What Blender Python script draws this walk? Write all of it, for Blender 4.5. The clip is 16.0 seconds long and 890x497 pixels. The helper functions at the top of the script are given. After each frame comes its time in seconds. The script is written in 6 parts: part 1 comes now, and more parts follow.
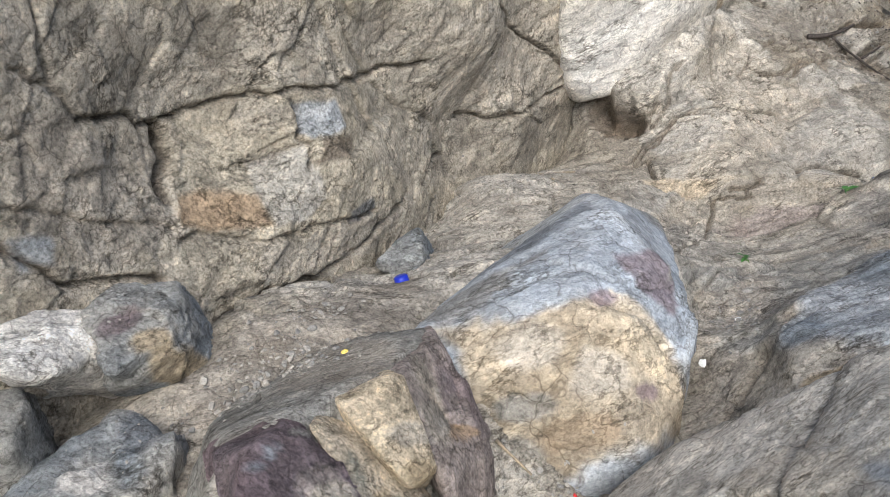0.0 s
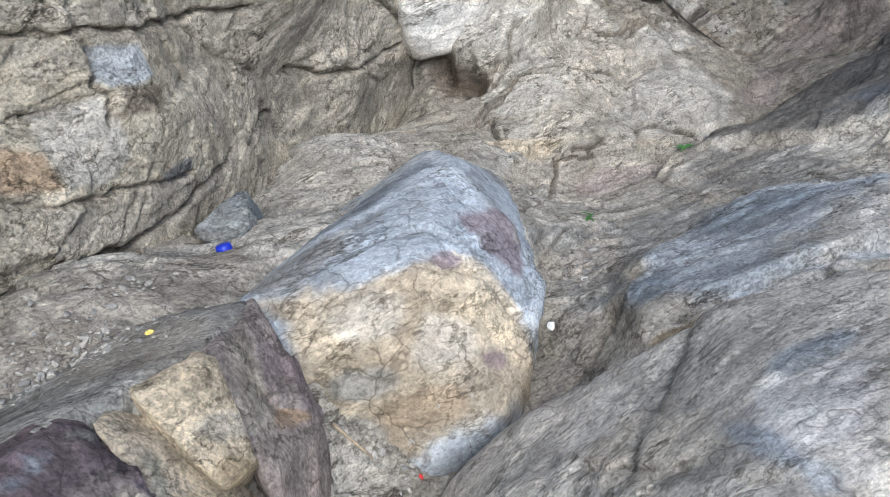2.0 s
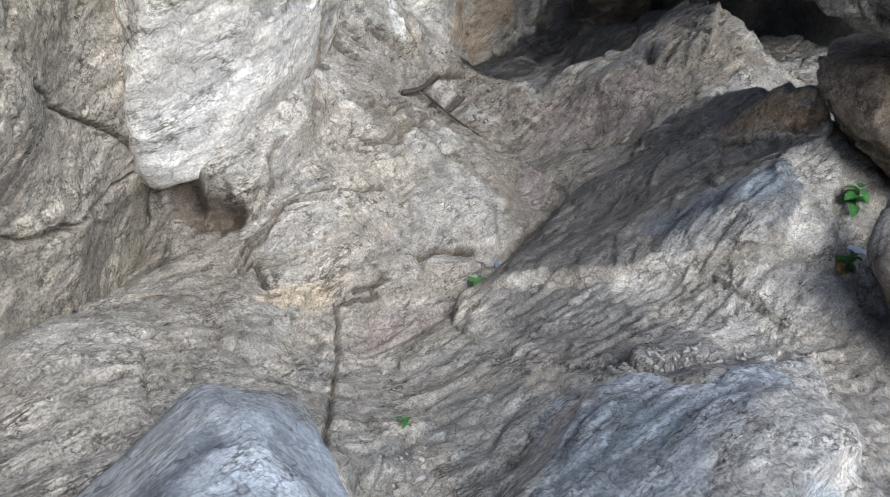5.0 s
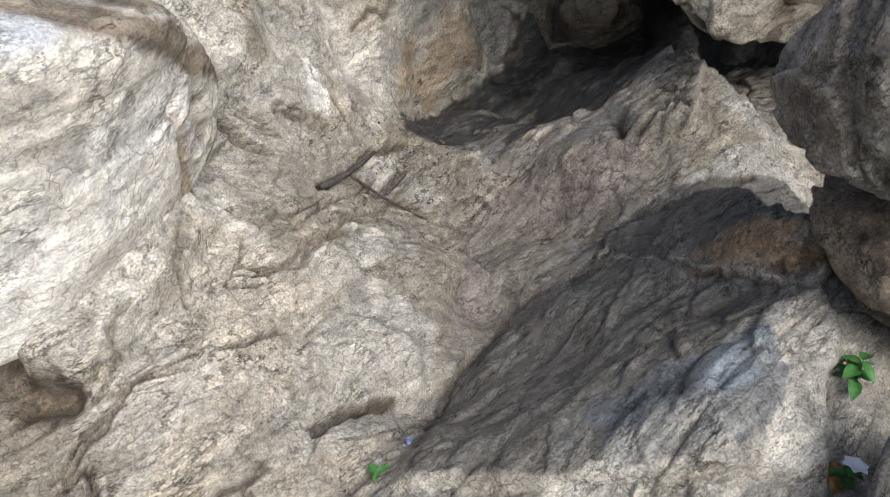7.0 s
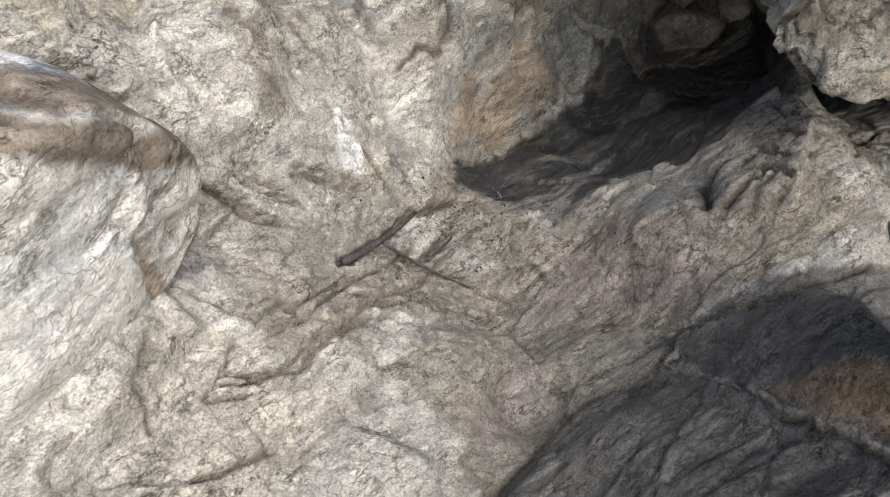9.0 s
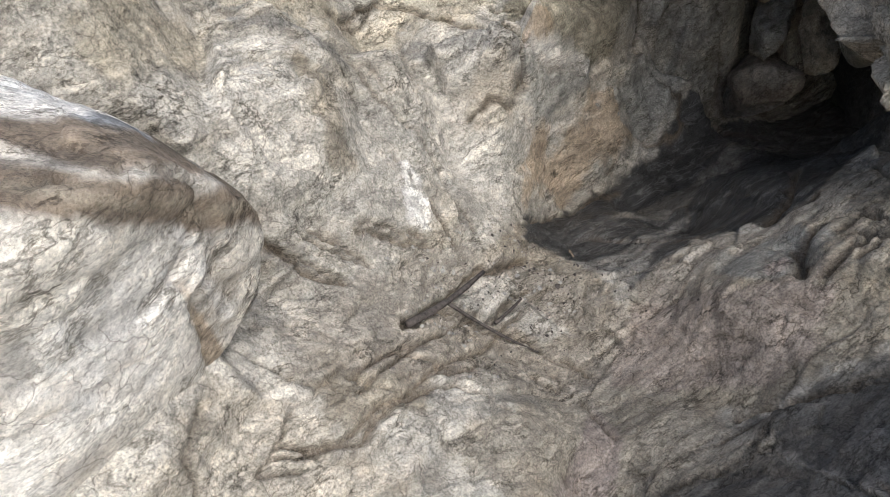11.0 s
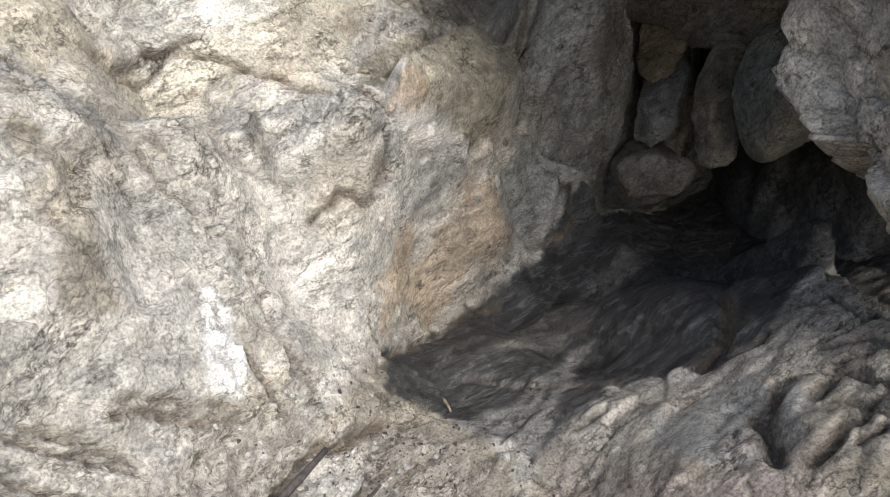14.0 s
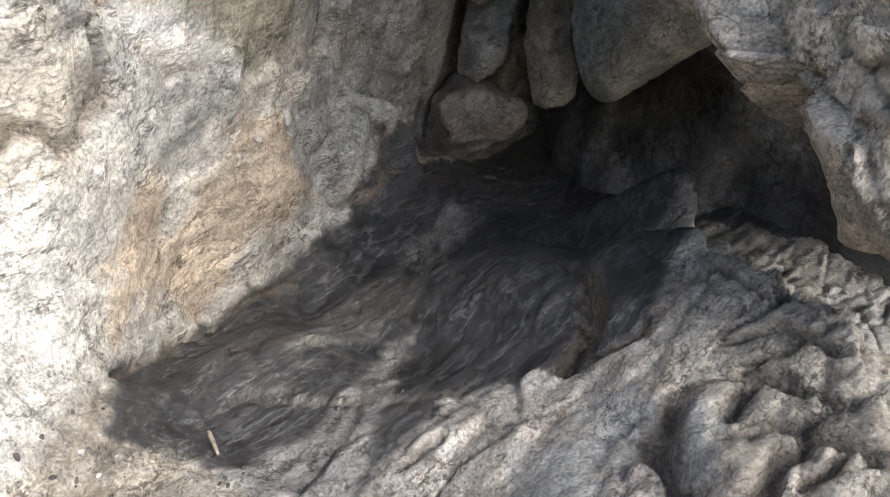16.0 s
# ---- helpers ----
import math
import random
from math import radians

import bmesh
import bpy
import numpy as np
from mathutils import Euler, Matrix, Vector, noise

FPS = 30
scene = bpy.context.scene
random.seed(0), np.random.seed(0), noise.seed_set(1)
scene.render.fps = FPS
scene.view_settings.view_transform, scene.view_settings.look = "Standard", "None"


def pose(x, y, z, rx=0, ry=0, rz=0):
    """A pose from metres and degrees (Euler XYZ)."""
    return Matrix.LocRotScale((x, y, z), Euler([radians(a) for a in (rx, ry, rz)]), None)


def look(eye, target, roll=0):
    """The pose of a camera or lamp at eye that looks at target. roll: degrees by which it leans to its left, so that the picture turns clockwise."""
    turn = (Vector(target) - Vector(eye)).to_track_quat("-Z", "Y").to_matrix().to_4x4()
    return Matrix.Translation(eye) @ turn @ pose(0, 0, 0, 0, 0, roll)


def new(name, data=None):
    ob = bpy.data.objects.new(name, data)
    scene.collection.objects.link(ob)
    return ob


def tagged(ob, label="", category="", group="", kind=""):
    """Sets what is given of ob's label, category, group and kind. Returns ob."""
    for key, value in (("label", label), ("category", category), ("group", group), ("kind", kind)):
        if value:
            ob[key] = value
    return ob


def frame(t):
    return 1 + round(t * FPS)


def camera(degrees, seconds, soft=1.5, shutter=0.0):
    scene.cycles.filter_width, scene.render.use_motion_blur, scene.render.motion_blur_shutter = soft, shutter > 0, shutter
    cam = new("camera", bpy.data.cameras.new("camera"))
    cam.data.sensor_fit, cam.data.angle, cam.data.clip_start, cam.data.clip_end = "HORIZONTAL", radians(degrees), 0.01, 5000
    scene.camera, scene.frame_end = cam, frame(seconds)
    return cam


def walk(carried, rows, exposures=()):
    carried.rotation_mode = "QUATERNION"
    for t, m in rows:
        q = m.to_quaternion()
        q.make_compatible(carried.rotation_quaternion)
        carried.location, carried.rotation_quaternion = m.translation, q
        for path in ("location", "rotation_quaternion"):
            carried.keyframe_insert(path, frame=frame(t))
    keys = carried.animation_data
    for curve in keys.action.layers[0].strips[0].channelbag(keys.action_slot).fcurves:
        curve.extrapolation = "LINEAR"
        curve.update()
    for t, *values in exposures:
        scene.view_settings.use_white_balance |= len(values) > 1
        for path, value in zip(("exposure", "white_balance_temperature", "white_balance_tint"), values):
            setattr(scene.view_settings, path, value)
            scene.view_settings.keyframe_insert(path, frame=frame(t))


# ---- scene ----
cam = camera(57.0, 16.0, soft=0.7)
METRES, EYE, TILT, LEAN, TURN = 4.8, 1.35, -28.0, 0.0, 0.0
ROWS = [
    (0.0, 0.0, 0.0, 0.0, 0.0, 0.0, -0.0),
    (0.5, 0.0048, 0.0074, -0.0028, -2.81, -0.46, 0.55),
    (1.0, 0.0093, 0.0264, -0.0132, -6.61, -1.56, 0.55),
    (1.5, 0.0135, 0.0384, -0.015, -9.47, -2.35, 0.88),
    (2.0, 0.0094, 0.0367, -0.005, -10.54, -2.1, 1.39),
    (2.5, -0.0014, 0.0264, -0.0029, -11.95, -1.3, 1.07),
    (3.0, -0.0233, 0.0419, 0.0053, -17.38, -0.21, 1.31),
    (3.5, -0.0428, 0.0624, 0.0174, -22.48, -0.48, 2.45),
    (4.0, -0.0338, 0.0855, 0.0298, -27.08, -1.32, 3.39),
    (4.5, -0.0168, 0.1191, 0.0598, -29.74, -1.64, 4.22),
    (7.0, 0.144, 0.2209, 0.2098, -28.88, -4.04, 4.82),
    (7.5, 0.1692, 0.2437, 0.2354, -28.53, -4.91, 4.13),
    (8.0, 0.1994, 0.2613, 0.2473, -27.08, -5.26, 3.81),
    (8.5, 0.2354, 0.2799, 0.2645, -24.2, -4.9, 3.29),
    (9.0, 0.239, 0.2903, 0.2742, -21.4, -4.64, 3.04),
    (11.5, 0.2429, 0.3604, 0.2941, -17.48, 0.06, 1.9),
    (12.0, 0.2617, 0.4044, 0.308, -18.85, 1.39, 1.48),
    (12.5, 0.264, 0.4377, 0.314, -21.65, 1.84, 1.21),
    (13.0, 0.2644, 0.4565, 0.3209, -24.23, 2.25, 0.51),
    (13.5, 0.2844, 0.4906, 0.3258, -26.67, 2.9, 0.35),
    (14.0, 0.3057, 0.5153, 0.334, -29.05, 2.63, 0.97),
    (14.5, 0.3242, 0.5467, 0.335, -32.04, 1.53, 1.67),
    (15.0, 0.3415, 0.5829, 0.3414, -35.25, 0.21, 1.88),
    (15.5, 0.3619, 0.6082, 0.3428, -38.6, -0.81, 1.99),
    (16.0, 0.3976, 0.6394, 0.3475, -42.24, -1.36, 2.04),
]
EXPOSURES = [(0.0, 0.45, 5900, 6), (1.5, 0.47, 5500, 5), (3.0, 0.44, 5500, 5), (4.5, 0.44, 5450, 6), (7.0, 0.60, 5900, 6), (9.0, 0.68, 5850, 6), (11.5, 0.62, 5900, 6), (12.5, 0.92, 6000, 7), (14.0, 1.12, 5800, 6), (16.0, 1.8, 5750, 7)]
walk(cam, [(t, pose(0, 0, EYE, TILT, LEAN, TURN) @ pose(METRES * x, METRES * y, METRES * z, 90 + pitch, roll, yaw)) for t, x, y, z, yaw, pitch, roll in ROWS],
     exposures=EXPOSURES)

# ---- world, sun ----
SUN_UP, SUN_TURN = 44.0, 184.0  # degrees above the horizon; compass turn clockwise from +y
world = bpy.data.worlds.new("world")
scene.world = world
world.use_nodes = True
wn = world.node_tree.nodes
wl = world.node_tree.links
sky = wn.new("ShaderNodeTexSky")
sky.sky_type = "NISHITA"
sky.sun_disc = False
sky.sun_elevation, sky.sun_rotation = radians(SUN_UP), radians(SUN_TURN)
sky.air_density, sky.dust_density, sky.ozone_density = 1.0, 5.0, 0.5
wl.new(sky.outputs[0], wn["Background"].inputs[0])
wn["Background"].inputs[1].default_value = 0.15
sun_data = bpy.data.lights.new("sun", "SUN")
sun_data.energy, sun_data.angle, sun_data.color = 1.5, radians(40), (1.0, 0.98, 0.95)
sun = new("sun", sun_data)
a, e = radians(SUN_TURN), radians(SUN_UP)
sun.matrix_world = look((math.sin(a) * math.cos(e) * 20, math.cos(a) * math.cos(e) * 20, math.sin(e) * 20), (0, 0, 0))

# ---- colours: linear base colours of the rock, soil and stains; shade painted on slabs ----
TONES = {
    "tan": (0.37, 0.335, 0.28), "pale": (0.62, 0.585, 0.525), "grey": (0.32, 0.315, 0.295), "blue": (0.25, 0.285, 0.32),
    "ochre": (0.44, 0.35, 0.225), "cream": (0.66, 0.56, 0.41), "orange": (0.44, 0.31, 0.195), "purple": (0.23, 0.175, 0.19),
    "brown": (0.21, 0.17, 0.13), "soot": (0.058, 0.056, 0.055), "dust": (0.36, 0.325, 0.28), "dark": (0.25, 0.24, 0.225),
    "white": (0.8, 0.78, 0.75), "straw": (0.31, 0.27, 0.21), "pink": (0.39, 0.335, 0.31), "green": (0.25, 0.255, 0.215),
    "slate": (0.15, 0.165, 0.19), "sky": (0.42, 0.46, 0.51), "earth": (0.17, 0.135, 0.1), "bone": (0.49, 0.465, 0.42),
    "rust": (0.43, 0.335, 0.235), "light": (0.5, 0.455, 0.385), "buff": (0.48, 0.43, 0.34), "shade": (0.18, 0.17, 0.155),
    "olive": (0.30, 0.27, 0.20), "pinkdust": (0.37, 0.315, 0.28),
}
STRATA = np.array([0.88, 0.20, 0.36])  # the way in which the beds run
STRATA /= np.linalg.norm(STRATA)


# ---- noise on arrays of points ----
def hash_of(ix, iy, iz, seed):
    n = (ix * 374761393 + iy * 668265263 + iz * 1440670441 + seed * 974634767) & 0xFFFFFFFF
    n = ((n ^ (n >> 13)) * 1274126177) & 0xFFFFFFFF
    n = ((n ^ (n >> 15)) * 2246822519) & 0xFFFFFFFF
    return ((n ^ (n >> 16)) & 0xFFFF) / 65535.0


def value_noise(p, seed):
    i = np.floor(p).astype(np.int64)
    f = p - i
    f = f * f * (3 - 2 * f)
    out = 0
    for dx in (0, 1):
        for dy in (0, 1):
            for dz in (0, 1):
                w = (f[:, 0] if dx else 1 - f[:, 0]) * (f[:, 1] if dy else 1 - f[:, 1]) * (f[:, 2] if dz else 1 - f[:, 2])
                out = out + w * hash_of(i[:, 0] + dx, i[:, 1] + dy, i[:, 2] + dz, seed)
    return out * 2 - 1


def fbm(p, size, seed, octaves=4, ridged=False):
    out, amp = 0, 1.0
    for k in range(octaves):
        n = value_noise(p / size * 2.03 ** k + 17.3 * k, seed + k)
        out = out + amp * ((1 - 2 * np.abs(n)) if ridged else n)
        amp *= 0.5
    return out / 1.6


def bedded(p, along=0.35):
    """Points squeezed along the beds, so that noise on them is drawn out that way."""
    return p - np.outer(p @ STRATA, STRATA) * (1 - along)


def facets(p, size, seed):
    """Broken rock: every cell of a jittered lattice is a tilted plane. Returns height (about -1 to 1) and the gap to the next cell."""
    q = p / size
    i = np.floor(q).astype(np.int64)
    f1 = np.full(len(p), 9.0)
    f2 = np.full(len(p), 9.0)
    high = np.zeros(len(p))
    for dx in (-1, 0, 1):
        for dy in (-1, 0, 1):
            for dz in (-1, 0, 1):
                c = i + (dx, dy, dz)
                r = [hash_of(c[:, 0], c[:, 1], c[:, 2], seed + k) for k in range(4)]
                d = q - c - np.stack(r[:3], 1)
                far = np.sqrt((d * d).sum(1))
                tilt = (r[0] - 0.5) * d[:, 0] + (r[3] - 0.5) * d[:, 1] + (r[2] - 0.5) * d[:, 2]
                nearer = far < f1
                f2 = np.where(nearer, f1, np.minimum(f2, far))
                high = np.where(nearer, (r[3] - 0.5) * 1.1 + tilt * 1.5, high)
                f1 = np.where(nearer, far, f1)
    return high, f2 - f1


def smooth(x, low, high):
    t = np.clip((x - low) / (high - low), 0, 1)
    return t * t * (3 - 2 * t)


# ---- the slanting sheet on which floor and walls are drawn: u along it, v up it, h out of it ----
ORIGIN = np.array([1.9, 3.4, 0.4])
NORMAL = np.array([-0.25, -0.433, 0.866])
NORMAL /= np.linalg.norm(NORMAL)
ACROSS = np.array([0.866, -0.5, 0.0])
ACROSS /= np.linalg.norm(ACROSS)
UP = np.cross(NORMAL, ACROSS)


def on_sheet(p):
    d = p - ORIGIN
    return np.stack([d @ ACROSS, d @ UP, d @ NORMAL], 1)


def off_sheet(u, v, h):
    return ORIGIN + np.outer(u, ACROSS) + np.outer(v, UP) + np.outer(h, NORMAL)


def paint(p, base, second, stains, seed, areas=(), flat=None):
    """Base colour and relief of points: two mixed colours, then areas (colour, relief, softness, outline) and stains
    (u, v, half axis a in u, v, half axis b in u, v, colour, relief)."""
    q = on_sheet(p) if flat is None else flat
    mix = smooth(fbm(bedded(p), 0.35, seed, 4), -0.45, 0.45)[:, None]
    tone = np.array(TONES[base]) * (1 - mix) + np.array(TONES[second]) * mix
    relief = np.ones(len(p))
    wa, wb = fbm(p, 0.16, seed + 5, 4), fbm(p, 0.05, seed + 9, 3)
    for name, rough, soft, outline in areas:
        at = np.array(outline)
        near = ((q[:, :2] > at.min(0) - 0.2) & (q[:, :2] < at.max(0) + 0.2)).all(1)
        if near.any():
            d = inside(q[near, :2], outline) + soft * (0.9 * wa[near] + 0.8 * wb[near])
            w = smooth(d, -0.5 * soft, 0.5 * soft) * (1.0 if name in ("soot", "shade", "") else 0.78)
            if name:
                tone[near] = tone[near] * (1 - w[:, None]) + np.array(TONES[name]) * w[:, None]
            relief[near] = relief[near] * (1 - w) + rough * w
    for k, (u, v, au, av, bu, bv, name, rough) in enumerate(stains):
        det = au * bv - av * bu
        du, dv = q[:, 0] - u, q[:, 1] - v
        s, t = (du * bv - dv * bu) / det, (dv * au - du * av) / det
        d = np.sqrt(s * s + t * t) + 0.36 * wa + 0.30 * wb
        w = 0.8 * (1 - smooth(d, 0.70, 1.05))
        tone = tone * (1 - w[:, None]) + np.array(TONES[name]) * w[:, None]
        relief = relief * (1 - w) + rough * w
    tone = tone * (1 + 0.20 * fbm(bedded(p, 0.25), 0.07, seed + 20, 3) + 0.10 * fbm(p, 0.02, seed + 30, 2))[:, None]
    return np.clip(tone, 0.01, 0.95), relief


def mesh_of(name, verts, faces, tone=None, flat=False):
    me = bpy.data.meshes.new(name)
    verts, faces = np.asarray(verts, np.float32), np.asarray(faces, np.int32)
    k = faces.shape[1]
    me.vertices.add(len(verts))
    me.vertices.foreach_set("co", verts.ravel())
    me.loops.add(faces.size)
    me.loops.foreach_set("vertex_index", faces.ravel())
    me.polygons.add(len(faces))
    me.polygons.foreach_set("loop_start", np.arange(len(faces), dtype=np.int32) * k)
    me.polygons.foreach_set("use_smooth", np.full(len(faces), not flat))
    if tone is not None:
        col = me.color_attributes.new("tone", "FLOAT_COLOR", "POINT")
        col.data.foreach_set("color", np.hstack([tone, np.ones((len(tone), 1))]).astype(np.float32).ravel())
    me.update()
    me.validate()
    return me


# ---- materials ----
def material(name, rough=0.85):
    m = bpy.data.materials.new(name)
    m.use_nodes = True
    b = m.node_tree.nodes["Principled BSDF"]
    b.inputs["Roughness"].default_value = rough
    return m, m.node_tree.nodes, m.node_tree.links, b


def noise_node(nodes, links, coord, scale, detail=6.0, rough=0.6, stretch=None):
    if stretch:
        mp = nodes.new("ShaderNodeMapping")
        mp.inputs["Rotation"].default_value = (0.0, radians(-22), radians(13))
        mp.inputs["Scale"].default_value = stretch
        mp.vector_type = "TEXTURE"
        links.new(coord, mp.inputs["Vector"])
        coord = mp.outputs[0]
    n = nodes.new("ShaderNodeTexNoise")
    n.inputs["Scale"].default_value, n.inputs["Detail"].default_value, n.inputs["Roughness"].default_value = scale, detail, rough
    links.new(coord, n.inputs["Vector"])
    return n.outputs["Fac"]


def ramp(nodes, links, fac, stops):
    r = nodes.new("ShaderNodeValToRGB")
    el = r.color_ramp.elements
    while len(el) < len(stops):
        el.new(0.5)
    for e, (at, c) in zip(el, stops):
        e.position, e.color = at, (*c, 1) if len(c) == 3 else c
    links.new(fac, r.inputs[0])
    return r.outputs[0]


def blend(nodes, links, kind, fac, one, two):
    m = nodes.new("ShaderNodeMix")
    m.data_type, m.blend_type = "RGBA", kind
    if isinstance(fac, float):
        m.inputs[0].default_value = fac
    else:
        links.new(fac, m.inputs[0])
    for socket, value in ((m.inputs[6], one), (m.inputs[7], two)):
        if isinstance(value, tuple):
            socket.default_value = (*value, 1)
        else:
            links.new(value, socket)
    return m.outputs[2]


def rock_material(name, fine=1.0, speck=0.5, relief=1.0):
    """Weathered rock: the painted tone, grain, bedding streaks, pale specks and dark lichen, with fine relief."""
    m, nodes, links, b = material(name, 0.88)
    at = nodes.new("ShaderNodeAttribute")
    at.attribute_name = "tone"
    coord = nodes.new("ShaderNodeTexCoord").outputs["Object"]
    grain = noise_node(nodes, links, coord, 130 * fine, 8, 0.72)
    streak = noise_node(nodes, links, coord, 26 * fine, 9, 0.72, (4.5, 1.0, 1.0))
    blotch = noise_node(nodes, links, coord, 7 * fine, 7, 0.62)
    c = blend(nodes, links, "MULTIPLY", min(1.0, relief * 0.9), at.outputs["Color"], ramp(nodes, links, grain, [(0.34, (0.46, 0.45, 0.44)), (0.5, (1, 1, 1)), (0.66, (1.40, 1.39, 1.37))]))
    c = blend(nodes, links, "MULTIPLY", 0.8, c, ramp(nodes, links, streak, [(0.32, (0.68, 0.68, 0.69)), (0.5, (1, 1, 1)), (0.68, (1.26, 1.25, 1.22))]))
    c = blend(nodes, links, "MULTIPLY", 0.8, c, ramp(nodes, links, blotch, [(0.32, (0.74, 0.71, 0.68)), (0.5, (1, 1, 1)), (0.68, (1.18, 1.17, 1.15))]))
    lines = []
    for scale, stretch, thin, dark in ((4.0, (2.6, 1.0, 1.0), 0.009, 0.42), (11.0, (2.6, 1.0, 1.0), 0.013, 0.48), (28.0, (2.4, 1.0, 1.0), 0.018, 0.58)):
        vein = noise_node(nodes, links, coord, scale * fine, 7, 0.62, stretch)
        lines.append(ramp(nodes, links, vein, [(0.5 - thin * 1.3, (1, 1, 1)), (0.5 - thin * 0.25, (dark, dark * 0.97, dark * 0.93)), (0.5 + thin * 0.25, (dark, dark * 0.97, dark * 0.93)), (0.5 + thin * 1.6, (1.0, 1.0, 1.0))]))
        c = blend(nodes, links, "MULTIPLY", ramp(nodes, links, blotch, [(0.43, (0.1, 0.1, 0.1)), (0.58, (1.0, 1.0, 1.0))]), c, lines[-1])
    specks = ramp(nodes, links, noise_node(nodes, links, coord, 42 * fine, 5, 0.75), [(0.60, (0, 0, 0)), (0.70, (speck, speck, speck))])
    c = blend(nodes, links, "MIX", specks, c, blend(nodes, links, "ADD", 1.0, c, (0.22, 0.22, 0.21)))
    vor = nodes.new("ShaderNodeTexVoronoi")
    vor.feature = "DISTANCE_TO_EDGE"
    vor.inputs["Scale"].default_value = 10 * fine
    warp = nodes.new("ShaderNodeVectorMath")
    warp.operation = "ADD"
    wn_ = nodes.new("ShaderNodeTexNoise")
    wn_.inputs["Scale"].default_value = 12
    links.new(coord, wn_.inputs["Vector"])
    sc = nodes.new("ShaderNodeVectorMath")
    sc.operation = "SCALE"
    sc.inputs["Scale"].default_value = 0.12
    links.new(wn_.outputs["Color"], sc.inputs[0])
    links.new(coord, warp.inputs[0])
    links.new(sc.outputs[0], warp.inputs[1])
    links.new(warp.outputs[0], vor.inputs["Vector"])
    crack = ramp(nodes, links, vor.outputs["Distance"], [(0.0, (0, 0, 0)), (0.05, (1, 1, 1))])
    c = blend(nodes, links, "MULTIPLY", ramp(nodes, links, blotch, [(0.42, (0.7, 0.7, 0.7)), (0.55, (0, 0, 0))]), c, ramp(nodes, links, vor.outputs["Distance"], [(0.0, (0.35, 0.33, 0.31)), (0.025, (1, 1, 1))]))
    flakes = []
    for scale, stretch in ((9.0, (2.2, 1.0, 1.0)), (26.0, (2.0, 1.0, 1.0)), (70.0, (1.6, 1.0, 1.0))):
        mp = nodes.new("ShaderNodeMapping")
        mp.vector_type = "TEXTURE"
        mp.inputs["Rotation"].default_value, mp.inputs["Scale"].default_value = (0.0, radians(-22), radians(13)), stretch
        links.new(warp.outputs[0], mp.inputs["Vector"])
        chip = nodes.new("ShaderNodeTexVoronoi")
        chip.inputs["Scale"].default_value = scale * fine
        links.new(mp.outputs[0], chip.inputs["Vector"])
        flakes.append(chip.outputs["Color"])
        c = blend(nodes, links, "MULTIPLY", 0.75, c, ramp(nodes, links, chip.outputs["Color"], [(0.1, (0.80, 0.795, 0.79)), (0.5, (1, 1, 1)), (0.9, (1.17, 1.16, 1.15))]))
    slick = ramp(nodes, links, at.outputs["Color"], [(0.07, (1, 1, 1)), (0.12, (0, 0, 0))])
    glint = noise_node(nodes, links, coord, 13 * fine, 8, 0.62, (6.0, 1.0, 1.0))
    glint = ramp(nodes, links, glint, [(0.485, (0, 0, 0)), (0.5, (0.6, 0.6, 0.6)), (0.515, (0, 0, 0))])
    c = blend(nodes, links, "MIX", blend(nodes, links, "MULTIPLY", 1.0, slick, glint), c, (0.24, 0.235, 0.225))  # thin glints painted as pale streaks into the sooty colour
    links.new(c, b.inputs["Base Color"])
    last = None
    for fac, strength, dist in ((flakes[0], 0.5, 0.012), (flakes[1], 0.55, 0.006), (flakes[2], 0.5, 0.0028), (crack, 0.3, 0.006), (lines[0], 0.5, 0.02), (lines[1], 0.6, 0.012), (lines[2], 0.6, 0.006), (blotch, 0.6, 0.04), (streak, 0.55, 0.014), (grain, 0.9, 0.009)):
        bump = nodes.new("ShaderNodeBump")
        bump.inputs["Strength"].default_value, bump.inputs["Distance"].default_value = strength * relief, dist
        links.new(fac, bump.inputs["Height"])
        if last:
            links.new(last, bump.inputs["Normal"])
        last = bump.outputs[0]
    links.new(last, b.inputs["Normal"])
    links.new(ramp(nodes, links, at.outputs["Color"], [(0.03, (0.42, 0.42, 0.42)), (0.16, (0.9, 0.9, 0.9))]), b.inputs["Roughness"])  # soot is slick
    b.inputs["Specular IOR Level"].default_value = 0.35
    return m


ROCK = rock_material("weathered_rock", 1.0, 0.28)
GRANITE = rock_material("speckled_granite", 1.25, 0.8, 0.8)
SMOOTH = rock_material("smooth_rock", 0.9, 0.35, 0.7)

# ---- rocks: rounded hulls with broken faces ----
SPHERE = {}


def sphere(level):
    if level not in SPHERE:
        bm = bmesh.new()
        bmesh.ops.create_icosphere(bm, subdivisions=level, radius=1)
        v = np.array([p.co[:] for p in bm.verts])
        f = np.array([[p.index for p in q.verts] for q in bm.faces])
        bm.free()
        SPHERE[level] = v, f
    return SPHERE[level]


def hull_planes(c):
    """The outer planes (normal, offset) of a handful of corners, from their middle."""
    out = []
    n = len(c)
    for i in range(n):
        for j in range(i + 1, n):
            for k in range(j + 1, n):
                m = np.cross(c[j] - c[i], c[k] - c[i])
                size = np.linalg.norm(m)
                if size < 1e-7:
                    continue
                m = m / size
                s = (c - c[i]) @ m
                if s.max() < 1e-6:
                    pass
                elif s.min() > -1e-6:
                    m = -m
                else:
                    continue
                o = c[i] @ m
                if o > 1e-4 and not any(m @ a > 0.985 for a, b in out):
                    out.append((m, o))
    return out


